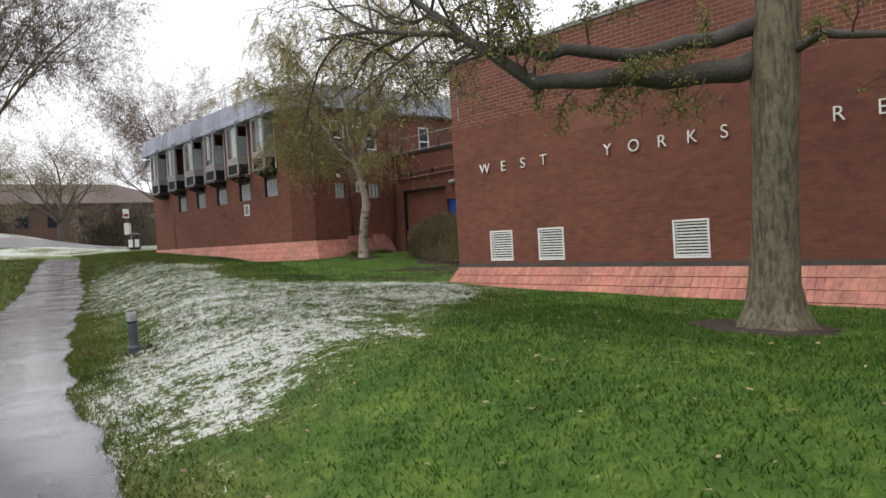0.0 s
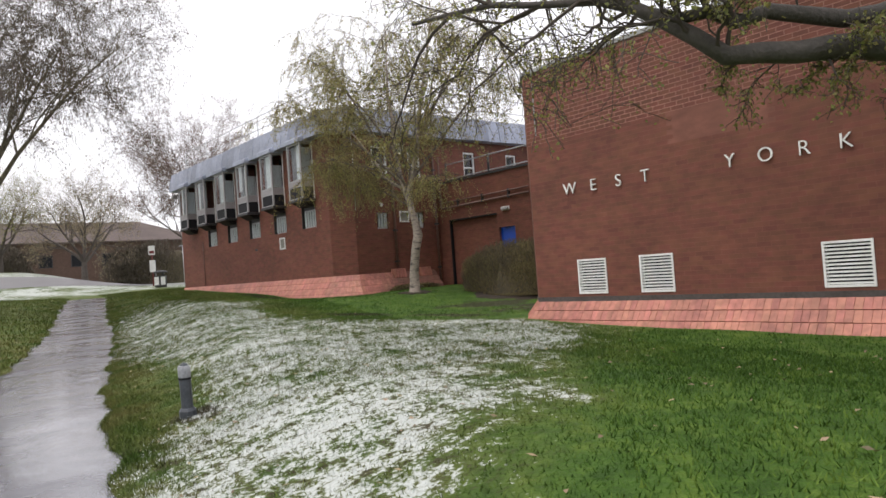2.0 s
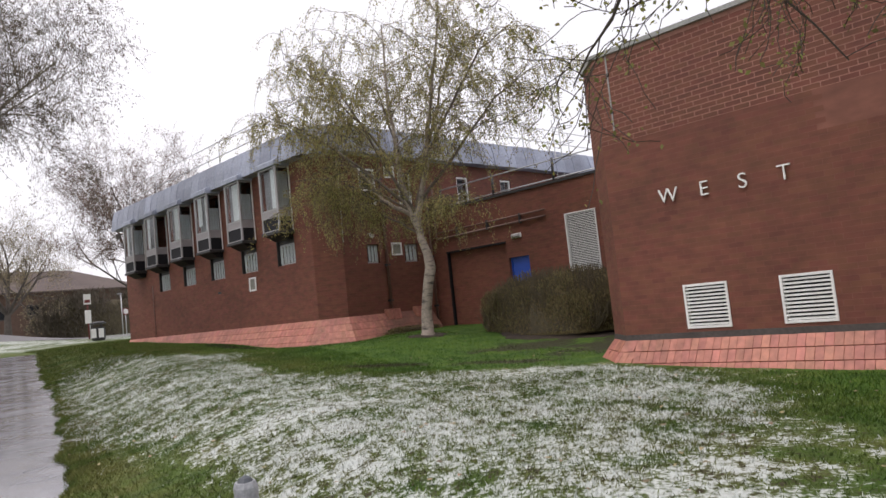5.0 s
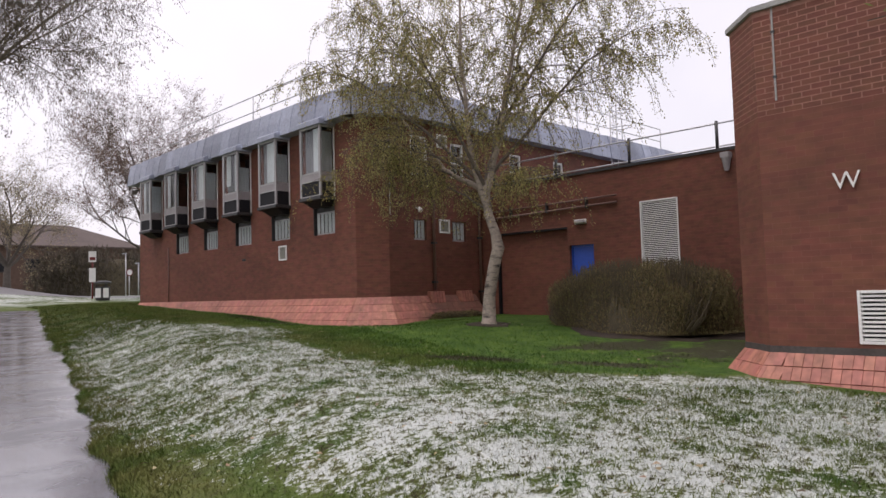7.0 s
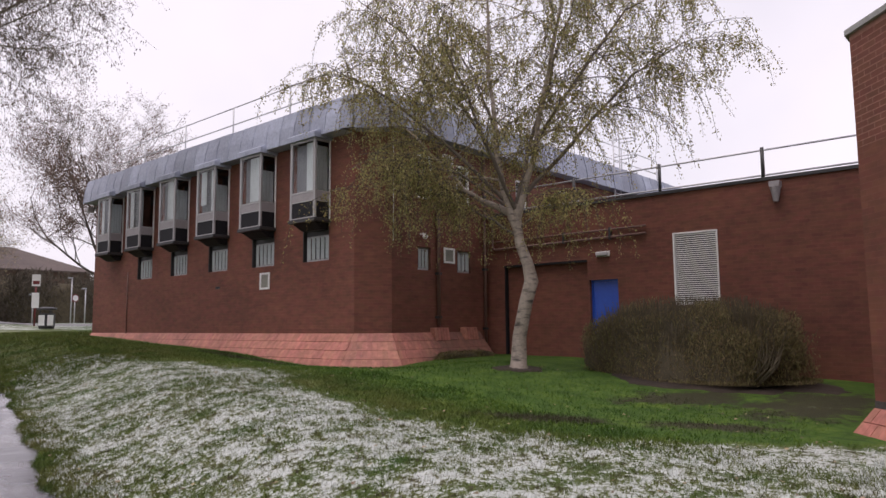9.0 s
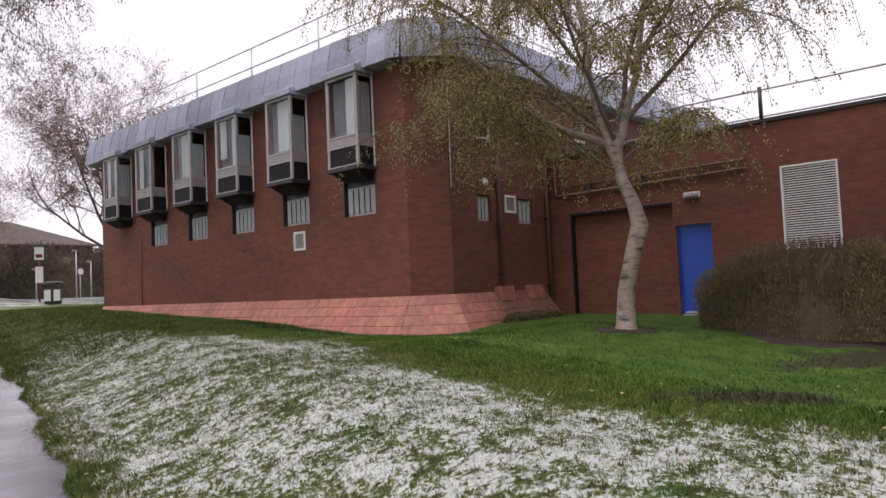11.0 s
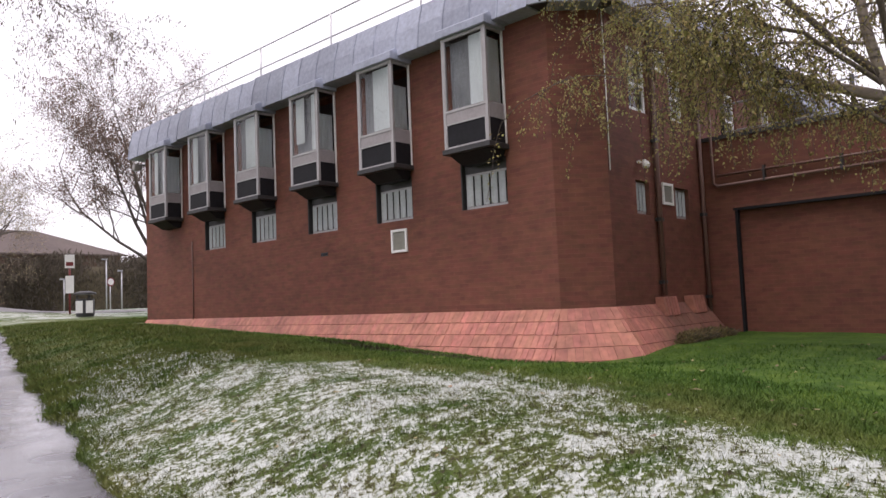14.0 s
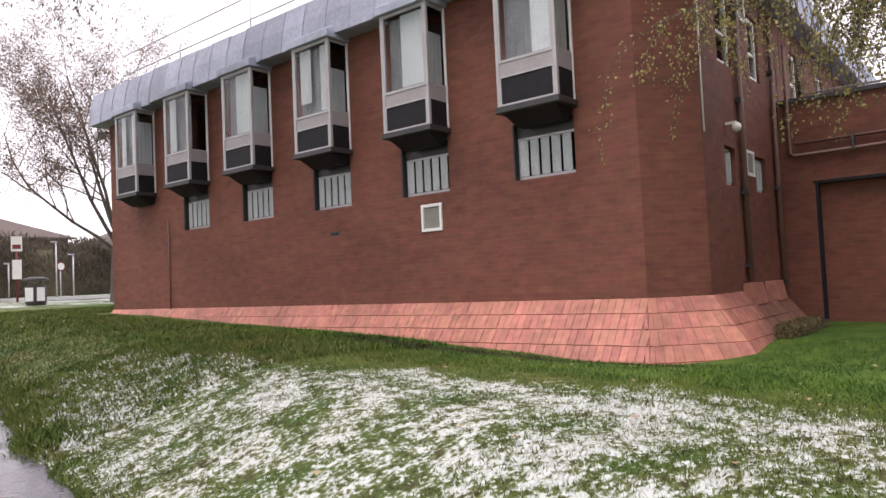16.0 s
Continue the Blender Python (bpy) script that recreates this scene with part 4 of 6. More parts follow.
# ---- the link wall's door, panel, lamp and pipes ----
door = thing("door_1", "plain bright blue steel door in a brick wall", "door", (LX + 0.12, 18.68, 1.08), kind="structure")
dl = sub("leaf", BLUE, door, (0, 0.05, 0.045, 0.725, 0.03, 1.87), bevel=0.004)
sub("door_frame", BLUE, door, (-0.02, 0.07, 0, 0.043, 0, 1.918), (-0.02, 0.07, 0.727, 0.77, 0, 1.918), (-0.02, 0.07, 0.044, 0.726, 1.874, 1.918))
sub("threshold", COPING, door, (-0.1, 0.07, 0.044, 0.726, -0.02, 0.026))
sub("kick_strip", GALV, dl, (-0.004, 0.0, 0.06, 0.71, 0.04, 0.08))
brick_wall("wall_panel", "blocked up brick panel set back in the link wall", (LX + 0.13, 22.02), (LX + 0.13, 19.5), 0.6, 3.5, thick=0.12)
# black strips stand in for the shadow along the opening's head and side
tagged(new("trim_recess_shadow", boxes("trim_recess_shadow", BLACK, (LX - 0.006, LX + 0.1, 19.5, 22.06, 3.46, 3.51), (LX - 0.006, LX + 0.1, 21.98, 22.03, 0.9, 3.458))), "black strips standing in for shadow at the head and edge of the blocked opening", "lintel", kind="structure")
lamp = thing("bulkhead_light", "white bulkhead light above the blue door", "wall light", (LX, 18.87, 3.55))
sub("backplate", WHITE, lamp, (-0.03, 0, 0, 0.36, 0, 0.13), bevel=0.006)
sub("diffuser", ALU, lamp, (-0.11, -0.031, 0.02, 0.34, 0.015, 0.115), bevel=0.02)
run = thing("wall_pipes", "two rusty brown pipes running along the brick wall", "pipe", (0, 0, 0))
child("pipe", tube_mesh("pipe", [(LX - 0.06, 22.38, 5.9), (LX - 0.06, 22.38, 4.02), (LX - 0.06, 22.3, 3.96), (LX - 0.06, 17.9, 4.02)], 0.03, PIPE), run)
child("pipe", tube_mesh("pipe", [(LX - 0.06, 22.3, 4.16), (LX - 0.06, 17.9, 4.2)], 0.025, PIPE), run)
for y in (21.4, 20.1, 18.8):
    child("bracket", boxes("bracket", DARK, (LX - 0.1, LX + 0.004, y, y + 0.04, 3.95, 4.24)), run)
hop = thing("rain_hopper", "grey rainwater outlet below the parapet", "gutter", (LX, 15.0, 4.4))
bm = bmesh.new()
bmesh.ops.create_cone(bm, cap_ends=True, segments=10, radius1=0.05, radius2=0.11, depth=0.3, matrix=Matrix.Translation((-0.1, 0, 0.15)))
box_bm(bm, -0.2, -0.006, -0.1, 0.1, 0.3, 0.42)
child("bowl", finish(bm, "bowl", PANEL), hop)
down = thing("downpipe", "dark cast iron downpipe on the side wall", "pipe", (14.82, 22.5, 0))
child("pipe", tube_mesh("pipe", [(0, 0.06, 6.55), (0, 0.06, 1.9)], 0.045, PIPE, 10), down)
for z in (5.9, 4.6, 3.2, 2.1):
    child("clip", boxes("clip", DARK, (-0.08, 0.08, 0.02, 0.115, z, z + 0.06)), down)
down2 = thing("downpipe", "dark downpipe in the corner by the link", "pipe", (16.72, 22.5, 0))
child("pipe", tube_mesh("pipe", [(0, 0.06, 6.5), (0, 0.06, 1.1)], 0.04, PIPE, 10), down2)
for z in (5.4, 3.4, 1.8):
    child("clip", boxes("clip", DARK, (-0.07, 0.07, 0.02, 0.115, z, z + 0.06)), down2)
cable = thing("cable_conduit", "thin pale cable running down the brick corner", "cable", (13.26, 22.6, 0))
child("cable", tube_mesh("cable", [(0, 0, 6.6), (0.01, 0, 5.4), (-0.005, 0, 3.95)], 0.011, WHITE, 6), cable)
wire = thing("earth_cable", "thin dark conduit rising from the lawn on brick", "cable", (FX - 0.03, 35.0, 0))
child("cable", tube_mesh("cable", [(0, 0, 1.6), (0, 0.02, 3.85)], 0.016, PIPE, 6), wire)
cctv = thing("security_camera", "small white dome camera on the side wall", "camera", (14.22, 22.62, 4.12))
bm = bmesh.new()
bmesh.ops.create_uvsphere(bm, u_segments=12, v_segments=8, radius=0.07, matrix=Matrix.Translation((0, -0.16, 0.0)))
child("dome", finish(bm, "dome", WHITE), cctv)
sub("arm", WHITE, cctv, (-0.02, 0.02, -0.16, -0.004, 0.05, 0.09))
air = thing("air_brick", "dark perforated air brick in the wall", "vent", (FX - 0.012, 29.12, 3.03))
sub("frame", DARK, air, (0, 0.02, 0, 0.23, 0, 0.075))
for i in range(5):
    sub("slot", BLACK, air, (-0.003, 0.0, 0.02 + i * 0.042, 0.045 + i * 0.042, 0.015, 0.06))
flood = thing("floodlight", "small dark floodlight on a bracket below the eaves", "wall light", (FX + 0.05, FY1 + 0.004, 6.3))
sub("bracket", DARK, flood, (-0.2, 0.02, 0.0, 0.05, 0.1, 0.14))
sub("lamp_body", PANEL, flood, (-0.4, -0.16, -0.03, 0.15, -0.06, 0.13), bevel=0.02)
strap = thing("lightning_conductor", "thin pale metal tape fixed down the brick corner", "cable", (TX - 0.012, 11.6, 0))
child("tape", boxes("tape", COPING, (0, 0.008, -0.012, 0.012, 4.2, TOP)), strap)
for z in (4.5, 5.1):
    child("clip", boxes("clip", DARK, (-0.006, 0.012, -0.025, 0.025, z, z + 0.03)), strap)
# two stepped blocks over the side plinth
for x in (14.55, 15.7):
    blk = thing("plinth_block", "orange-red brick block stepping up from the plinth", "plinth block", (x, 22.62, 1.55), group="stepped plinth blocks")
    for i in range(5):
        bm = bmesh.new()
        box_bm(bm, i * 0.108, i * 0.108 + 0.1, -0.21, -0.008, 0, 0.32)
        for v in bm.verts:
            if v.co.z > 0.2 and v.co.y < -0.2:
                v.co.y += 0.06
        child("brick", finish(bm, "brick", TILE, 0.006), blk)


def railing(name, label, pts, h, rails, post, rail, every, rp=0.022, rr=0.018, base=True):
    t = thing(name, label, "railing", pts[0])
    o = Vector(pts[0])
    for a, b in zip(pts, pts[1:]):
        a, b = Vector(a), Vector(b)
        n = max(1, round((b - a).length / every))
        for i in range(n + 1):
            p = a.lerp(b, i / n) - o
            child("post", tube_mesh("post", [p, p + UP * h], rp, post, 8), t)
            if base:
                child("foot", boxes("foot", post, (p.x - 0.07, p.x + 0.07, p.y - 0.07, p.y + 0.07, p.z, p.z + 0.02)), t)
        for z in rails:
            child("rail", tube_mesh("rail", [a - o + UP * z, b - o + UP * z], rr, rail, 6), t)
    return t


railing("roof_railing", "galvanised safety railing along the flat roof edge", [(13.05, 37.95, 7.2), (13.05, 23.6, 7.2), (13.6, 23.1, 7.2), (29.0, 23.1, 7.2)], 1.4, (0.85, 1.38), GALV, GALV, 2.87)
railing("terrace_railing", "dark posted railing on the low link roof", [(17.05, 22.2, LINK_TOP + 0.07), (17.05, 13.0, LINK_TOP + 0.07)], 0.68, (0.08, 0.62), DARK, GALV, 2.25, 0.04, 0.02)
railing("terrace_railing", "second pale railing further back on the link roof", [(22.0, 13.0, LINK_TOP - 0.05), (22.0, 22.0, LINK_TOP - 0.05)], 0.95, (0.5, 0.92), GALV, GALV, 2.25)
ladder = thing("roof_ladder", "galvanised ladder with safety hoops up the side wall", "ladder", (24.0, 22.3, LINK_TOP - 0.05))
for x in (-0.22, 0.22):
    child("stile", tube_mesh("stile", [(x, 0, 0), (x, 0, 3.9)], 0.025, GALV), ladder)
for k in range(13):
    child("rung", tube_mesh("rung", [(-0.22, 0, 0.25 + 0.28 * k), (0.22, 0, 0.25 + 0.28 * k)], 0.013, GALV, 6), ladder)
for z in (2.3, 2.9, 3.5):
    child("hoop", tube_mesh("hoop", [(-0.22 + 0.22 * (1 - math.cos(w)) - 0.14 * math.sin(w) * math.cos(w), -0.75 * math.sin(w), z) for w in [math.pi * k / 12 for k in range(13)]], 0.016, GALV, 6), ladder)
roof2 = thing("plant_roof", "low grey pitched roof behind the railing", "roof", (24.0, 18.0, LINK_TOP - 0.05))
bm = bmesh.new()
q = [bm.verts.new(p) for p in ((0, -2, 0), (5, -2, 0), (5, 3.5, 0), (0, 3.5, 0), (1, -1.2, 1.1), (4, -1.2, 1.1), (4, 3.5, 1.6), (1, 3.5, 1.6))]
for f in ((3, 2, 1, 0), (4, 5, 6, 7), (0, 1, 5, 4), (1, 2, 6, 5), (2, 3, 7, 6), (3, 0, 4, 7)):
    bm.faces.new([q[i] for i in f])
child("slope", finish(bm, "slope", ZINC), roof2)

# ---- things on the lawn and beyond ----
IRON = material("weathered_grey_paint", (0.06, 0.068, 0.08), 0.5, vary=0.4, scale=6, fine=40)
PALE = material("frosted_cap", (0.3, 0.31, 0.33), 0.45, vary=0.4, scale=8, fine=50)


def lathe(name, prof, mat, sides=12):
    vs, fs = [], []
    for r, z in prof:
        for k in range(sides):
            w = 2 * math.pi * k / sides
            vs.append((r * math.cos(w), r * math.sin(w), z))
    for i in range(len(prof) - 1):
        for k in range(sides):
            q = (k + 1) % sides
            fs.append((i * sides + k, i * sides + q, (i + 1) * sides + q, (i + 1) * sides + k))
    fs.append(tuple(range(sides))[::-1])
    fs.append(tuple((len(prof) - 1) * sides + k for k in range(sides)))
    return mesh_of(name, vs, fs, mat)


BX, BY = 2.74, 9.43
bol = thing("bollard_light", "short dark bollard light standing in the grass", "bollard", m=pose(BX, BY, gz(BX, BY) + 0.02, 2, -3, 10))
child("foot", lathe("foot", ((0.085, -0.1), (0.085, 0.05), (0.066, 0.08)), IRON, 12), bol)
child("post", lathe("post", ((0.058, 0.08), (0.058, 0.37)), IRON, 12), bol)
child("collar", lathe("collar", ((0.064, 0.37), (0.064, 0.39)), BLACK, 12), bol)
child("lamp_head", lathe("lamp_head", ((0.06, 0.39), (0.064, 0.4), (0.066, 0.48), (0.056, 0.51)), PALE, 8), bol, "pale faceted lamp head")
child("cap", lathe("cap", ((0.045, 0.51), (0.03, 0.53), (0.012, 0.54)), IRON, 8), bol)

g = gz(14.65, 48.2)
lbin = thing("litter_bin", "dark litter bin with two white notices", "litter bin", m=pose(14.65, 48.2, g, 0, 0, -25))
child("body", lathe("body", ((0.33, 0), (0.36, 0.1), (0.36, 0.72), (0.3, 0.74)), DARK, 14), lbin)
lid = child("lid", lathe("lid", ((0.42, 0.92), (0.44, 0.95), (0.42, 1.0), (0.2, 1.06)), DARK, 14), lbin)
for a in (-60, 60, 180):
    w = radians(a)
    child("lid_strut", boxes("lid_strut", DARK, (-0.03, 0.03, -0.03, 0.03, 0.74, 0.9)), lbin, m=pose(0.3 * math.cos(w), 0.3 * math.sin(w), 0))
for dx in (-0.19, 0.19):
    sub("notice", WHITE, lbin, (dx - 0.13, dx + 0.13, -0.385, -0.36, 0.15, 0.66))

RED = material("dark_red_pole", (0.16, 0.02, 0.02), 0.5, vary=0.2, scale=4, fine=30)
g = gz(15.2, 51.5)
bus = thing("bus_stop_pole", "red bus stop pole with white flag and timetable", "bus stop", m=pose(15.2, 51.5, g, 0, 0, -20))
child("pole", tube_mesh("pole", [(0, 0, 0), (0, 0, 2.55)], 0.045, RED), bus)
flag = sub("flag", WHITE, bus, (-0.2, 0.2, -0.07, -0.061, 2.1, 2.72))
sub("flag_panel", RED, flag, (-0.15, 0.15, -0.078, -0.071, 2.2, 2.38))
sub("timetable", WHITE, bus, (-0.17, 0.17, -0.08, -0.061, 0.95, 1.75))

for x, y, h in ((20.4, 60.5, 3.0), (21.3, 60.5, 2.3), (18.9, 63.0, 1.9)):
    g = gz(x, y)
    lp = thing("lamp_post", "slim pale street lamp post beside the road", "lamp post", (x, y, g), group="lamp posts by the road")
    child("post", tube_mesh("post", [(0, 0, 0), (0, 0, h)], 0.04, GALV), lp)
    sub("lantern", PALE, lp, (-0.26, 0.06, -0.06, 0.06, h, h + 0.09), bevel=0.02)


sign_post = thing("road_sign", "small round road sign on a slim grey post", "road sign", (20.9, 61.2, gz(20.9, 61.2)))
child("post", tube_mesh("post", [(0, 0, 0), (0, 0, 1.75)], 0.035, GALV), sign_post)
plate = child("plate", lathe("plate", ((0.27, 0), (0.27, 0.02)), RED, 20), sign_post, m=pose(0, -0.05, 1.7, 90, 0, 15))
child("plate_face", lathe("plate_face", ((0.2, 0.022), (0.2, 0.03)), WHITE, 20), plate)


def house(x0, x1, y0, y1, zb, eave, ridge, wins, label):
    FARW = material("far_brick", (0.1, 0.06, 0.045), 0.85, vary=0.3, scale=0.3, fine=4)
    FARR = material("far_roof_tile", (0.1, 0.075, 0.068), 0.8, vary=0.3, scale=0.5, fine=6)
    t = thing("brick_house", label, "building", (x0, y0, zb))
    w, d, e, r = x1 - x0, y1 - y0, eave - zb, ridge - zb
    child("wall", boxes("wall", FARW, (0, w, 0, d, -1, e)), t)
    bm = bmesh.new()
    q = [bm.verts.new(p) for p in ((-0.5, -0.5, e), (w + 0.5, -0.5, e), (w + 0.5, d + 0.5, e), (-0.5, d + 0.5, e), (d / 2, d / 2, r), (w - d / 2, d / 2, r))]
    for f in ((3, 2, 1, 0), (0, 1, 5, 4), (1, 2, 5), (2, 3, 4, 5), (3, 0, 4)):
        bm.faces.new([q[i] for i in f])
    child("roof", finish(bm, "roof", FARR), t)
    sub("gutter", FARR, t, (-0.5, w + 0.5, -0.56, -0.502, e - 0.1, e + 0.04))
    for i in range(wins):
        x = w * (i + 0.5) / wins
        for z in (0.9, 3.6):
            if z + 1.3 > e:
                continue
            win = child("window", boxes("window", DARK, (x - 0.65, x - 0.58, -0.06, 0.0, z, z + 1.3), (x + 0.58, x + 0.65, -0.06, 0.0, z, z + 1.3), (x - 0.579, x + 0.579, -0.06, 0.0, z, z + 0.07), (x - 0.579, x + 0.579, -0.06, 0.0, z + 1.23, z + 1.3)), t)
            child("pane", boxes("pane", BLACK, (x - 0.575, x + 0.575, -0.03, -0.005, z + 0.075, z + 1.225)), win)
    return t


house(-14.0, 31.0, 84.0, 95.0, gz(10, 84) - 0.1, 7.4, 10.0, 15, "long brick building with brown hipped roof behind trees")
house(36.0, 70.0, 92.0, 103.0, gz(50, 92) - 0.1, 6.6, 9.4, 10, "distant brick building across the road")

# ---- trees ----
TWIG = material("dark_twigs", (0.065, 0.052, 0.042), 0.9, vary=0.3, scale=3, fine=20)
FARTWIG = material("grey_twigs", (0.135, 0.112, 0.097), 0.9, vary=0.3, scale=1, fine=8)
GREYTWIG = material("dark_grey_twigs", (0.095, 0.08, 0.07), 0.9, vary=0.3, scale=1, fine=8)
LEAF_BIRCH = material("birch_leaves", (0.3, 0.265, 0.1), 0.6, rand="island", spread=0.5, hue=0.035)
LEAF_GREY = material("hanging_leaves", (0.13, 0.105, 0.075), 0.7, rand="island", spread=0.5, hue=0.03)
LEAF_RED = material("reddish_buds", (0.17, 0.115, 0.09), 0.7, rand="island", spread=0.45, hue=0.03)
LEAF_BUSH = material("brown_shrub_leaves", (0.27, 0.225, 0.14), 0.8, rand="island", spread=0.5, hue=0.03)
LEAF_THICKET = material("thicket_twigs", (0.1, 0.083, 0.062), 0.85, rand="island", spread=0.4, hue=0.02)
HEDGE_TWIG = material("brown_hedge_twigs", (0.12, 0.098, 0.06), 0.9, vary=0.3, scale=3, fine=20)
# the hedge twig brown again, darkened for the shade within
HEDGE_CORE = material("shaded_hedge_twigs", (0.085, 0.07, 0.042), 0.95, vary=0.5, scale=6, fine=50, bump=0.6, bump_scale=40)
LEAF_HEDGE = material("olive_hedge_leaves", (0.2, 0.165, 0.075), 0.8, rand="island", spread=0.55, hue=0.03)
LEAF_OAK = material("young_oak_leaves", (0.22, 0.22, 0.065), 0.7, rand="island", spread=0.45, hue=0.03)


def leafy(m):
    """Lets part of the light through the leaves."""
    n, l = m.node_tree.nodes, m.node_tree.links
    src = n["Principled BSDF"].inputs["Base Color"].links[0].from_socket
    tr, mix = n.new("ShaderNodeBsdfTranslucent"), n.new("ShaderNodeMixShader")
    mix.inputs["Fac"].default_value = 0.45
    l.new(src, tr.inputs["Color"])
    l.new(n["Principled BSDF"].outputs["BSDF"], mix.inputs[1])
    l.new(tr.outputs["BSDF"], mix.inputs[2])
    l.new(mix.outputs["Shader"], n["Material Output"].inputs["Surface"])


for leaf in (LEAF_BIRCH, LEAF_GREY, LEAF_RED, LEAF_BUSH, LEAF_OAK, LEAF_HEDGE):
    leafy(leaf)


def rough_bark():
    """Furrowed bark, drawn out along the trunk."""
    m = material("oak_bark", (0.15, 0.13, 0.083), 0.9, vary=0.4, scale=2.5, fine=16)
    n, l = m.node_tree.nodes, m.node_tree.links
    geo = n.new("ShaderNodeNewGeometry")
    st = n.new("ShaderNodeVectorMath")
    st.operation = "MULTIPLY"
    st.inputs[1].default_value = (22.0, 22.0, 5.0)
    t = n.new("ShaderNodeTexNoise")
    t.inputs["Scale"].default_value, t.inputs["Detail"].default_value = 1.0, 6.0
    r = n.new("ShaderNodeMapRange")
    r.inputs["From Min"].default_value, r.inputs["From Max"].default_value = 0.35, 0.55
    r.inputs["To Min"].default_value, r.inputs["To Max"].default_value = 0.75, 0.0
    mix = n.new("ShaderNodeMix")
    mix.data_type = "RGBA"
    mix.inputs["B"].default_value = (0.035, 0.028, 0.022, 1)
    bn = n.new("ShaderNodeBump")
    bn.inputs["Strength"].default_value, bn.inputs["Distance"].default_value = 0.9, 0.03
    b = n["Principled BSDF"]
    src = b.inputs["Base Color"].links[0].from_socket
    l.new(geo.outputs["Position"], st.inputs[0])
    l.new(st.outputs["Vector"], t.inputs["Vector"])
    l.new(t.outputs["Fac"], r.inputs["Value"])
    l.new(t.outputs["Fac"], bn.inputs["Height"])
    l.new(r.outputs["Result"], mix.inputs["Factor"])
    l.new(src, mix.inputs["A"])
    l.new(mix.outputs["Result"], b.inputs["Base Color"])
    l.new(bn.outputs["Normal"], b.inputs["Normal"])
    return m


def birch_bark():
    m = material("birch_bark", (0.3, 0.25, 0.205), 0.75, vary=0.35, scale=4, fine=18, bump=0.4, bump_scale=25)
    n, l = m.node_tree.nodes, m.node_tree.links
    geo = n.new("ShaderNodeNewGeometry")
    st = n.new("ShaderNodeVectorMath")
    st.operation = "MULTIPLY"
    st.inputs[1].default_value = (3.0, 3.0, 11.0)
    t = n.new("ShaderNodeTexNoise")
    t.inputs["Scale"].default_value, t.inputs["Detail"].default_value = 1.3, 5.0
    r = n.new("ShaderNodeMapRange")
    r.inputs["From Min"].default_value, r.inputs["From Max"].default_value = 0.53, 0.72
    mix = n.new("ShaderNodeMix")
    mix.data_type = "RGBA"
    mix.inputs["B"].default_value = (0.05, 0.042, 0.036, 1)
    b = n["Principled BSDF"]
    src = b.inputs["Base Color"].links[0].from_socket
    l.new(geo.outputs["Position"], st.inputs[0])
    l.new(st.outputs["Vector"], t.inputs["Vector"])
    l.new(t.outputs["Fac"], r.inputs["Value"])
    l.new(r.outputs["Result"], mix.inputs["Factor"])
    l.new(src, mix.inputs["A"])
    l.new(mix.outputs["Result"], b.inputs["Base Color"])
    return m


BIRCH, BARK = birch_bark(), rough_bark()
BIRCH_DARK = material("young_birch_bark", (0.13, 0.105, 0.085), 0.8, vary=0.4, scale=4, fine=22, bump=0.3, bump_scale=30)
WET_BARK = material("wet_dark_bark", (0.06, 0.052, 0.044), 0.7, vary=0.45, scale=3, fine=25, bump=0.8, bump_scale=25)


class Tubes:
    def __init__(self):
        self.v, self.f = [], []

    def add(self, pts, radii, sides):
        v, f = tube(pts, radii, sides, False)
        o = len(self.v)
        self.v += [tuple(p) for p in v]
        self.f += [tuple(i + o for i in q) for q in f]

    def mesh(self, name, mat):
        return fast_mesh(name, np.array(self.v), np.array(self.f), mat, True)


def grow(rng, tubes, tips, p, d, length, r, level, cfg):
    """Grows a branch and its side branches; cfg: for each level (side branches, angle, length ratio, lift, wander)."""
    kids, angle, ratio, lift, wander = cfg[level]
    segs = 6 if level == 0 else 5 if level < 3 else 4
    pts, dirs = [Vector(p)], []
    d = Vector(d).normalized()
    for i in range(segs):
        d = (d + Vector((rng.gauss(0, wander), rng.gauss(0, wander), rng.gauss(0, wander) + lift))).normalized()
        dirs.append(d.copy())
        pts.append(pts[-1] + d * (length / segs))
    last = level == len(cfg) - 1
    radii = [max(0.0035, r * (1 - 0.75 * i / segs)) for i in range(segs + 1)]
    tubes[0 if level < 2 else 1].add(pts, radii, 7 if level == 0 else 5 if level == 1 else 3)
    if last:
        tips.append(pts)
        return
    for k in range(kids):
        f = 0.25 + 0.75 * (k + rng.random()) / kids
        i = min(segs - 1, int(f * segs))
        q = pts[i].lerp(pts[i + 1], f * segs - i)
        ax = dirs[i].orthogonal().normalized()
        ax = Matrix.Rotation(rng.uniform(0, 2 * math.pi), 3, dirs[i]) @ ax
        nd = Matrix.Rotation(radians(rng.gauss(angle, 10)), 3, ax) @ dirs[i]
        grow(rng, tubes, tips, q, nd, length * ratio * rng.uniform(0.7, 1.25), max(0.004, radii[i] * 0.5), level + 1, cfg)
    if level == len(cfg) - 2:
        tips.append(pts)


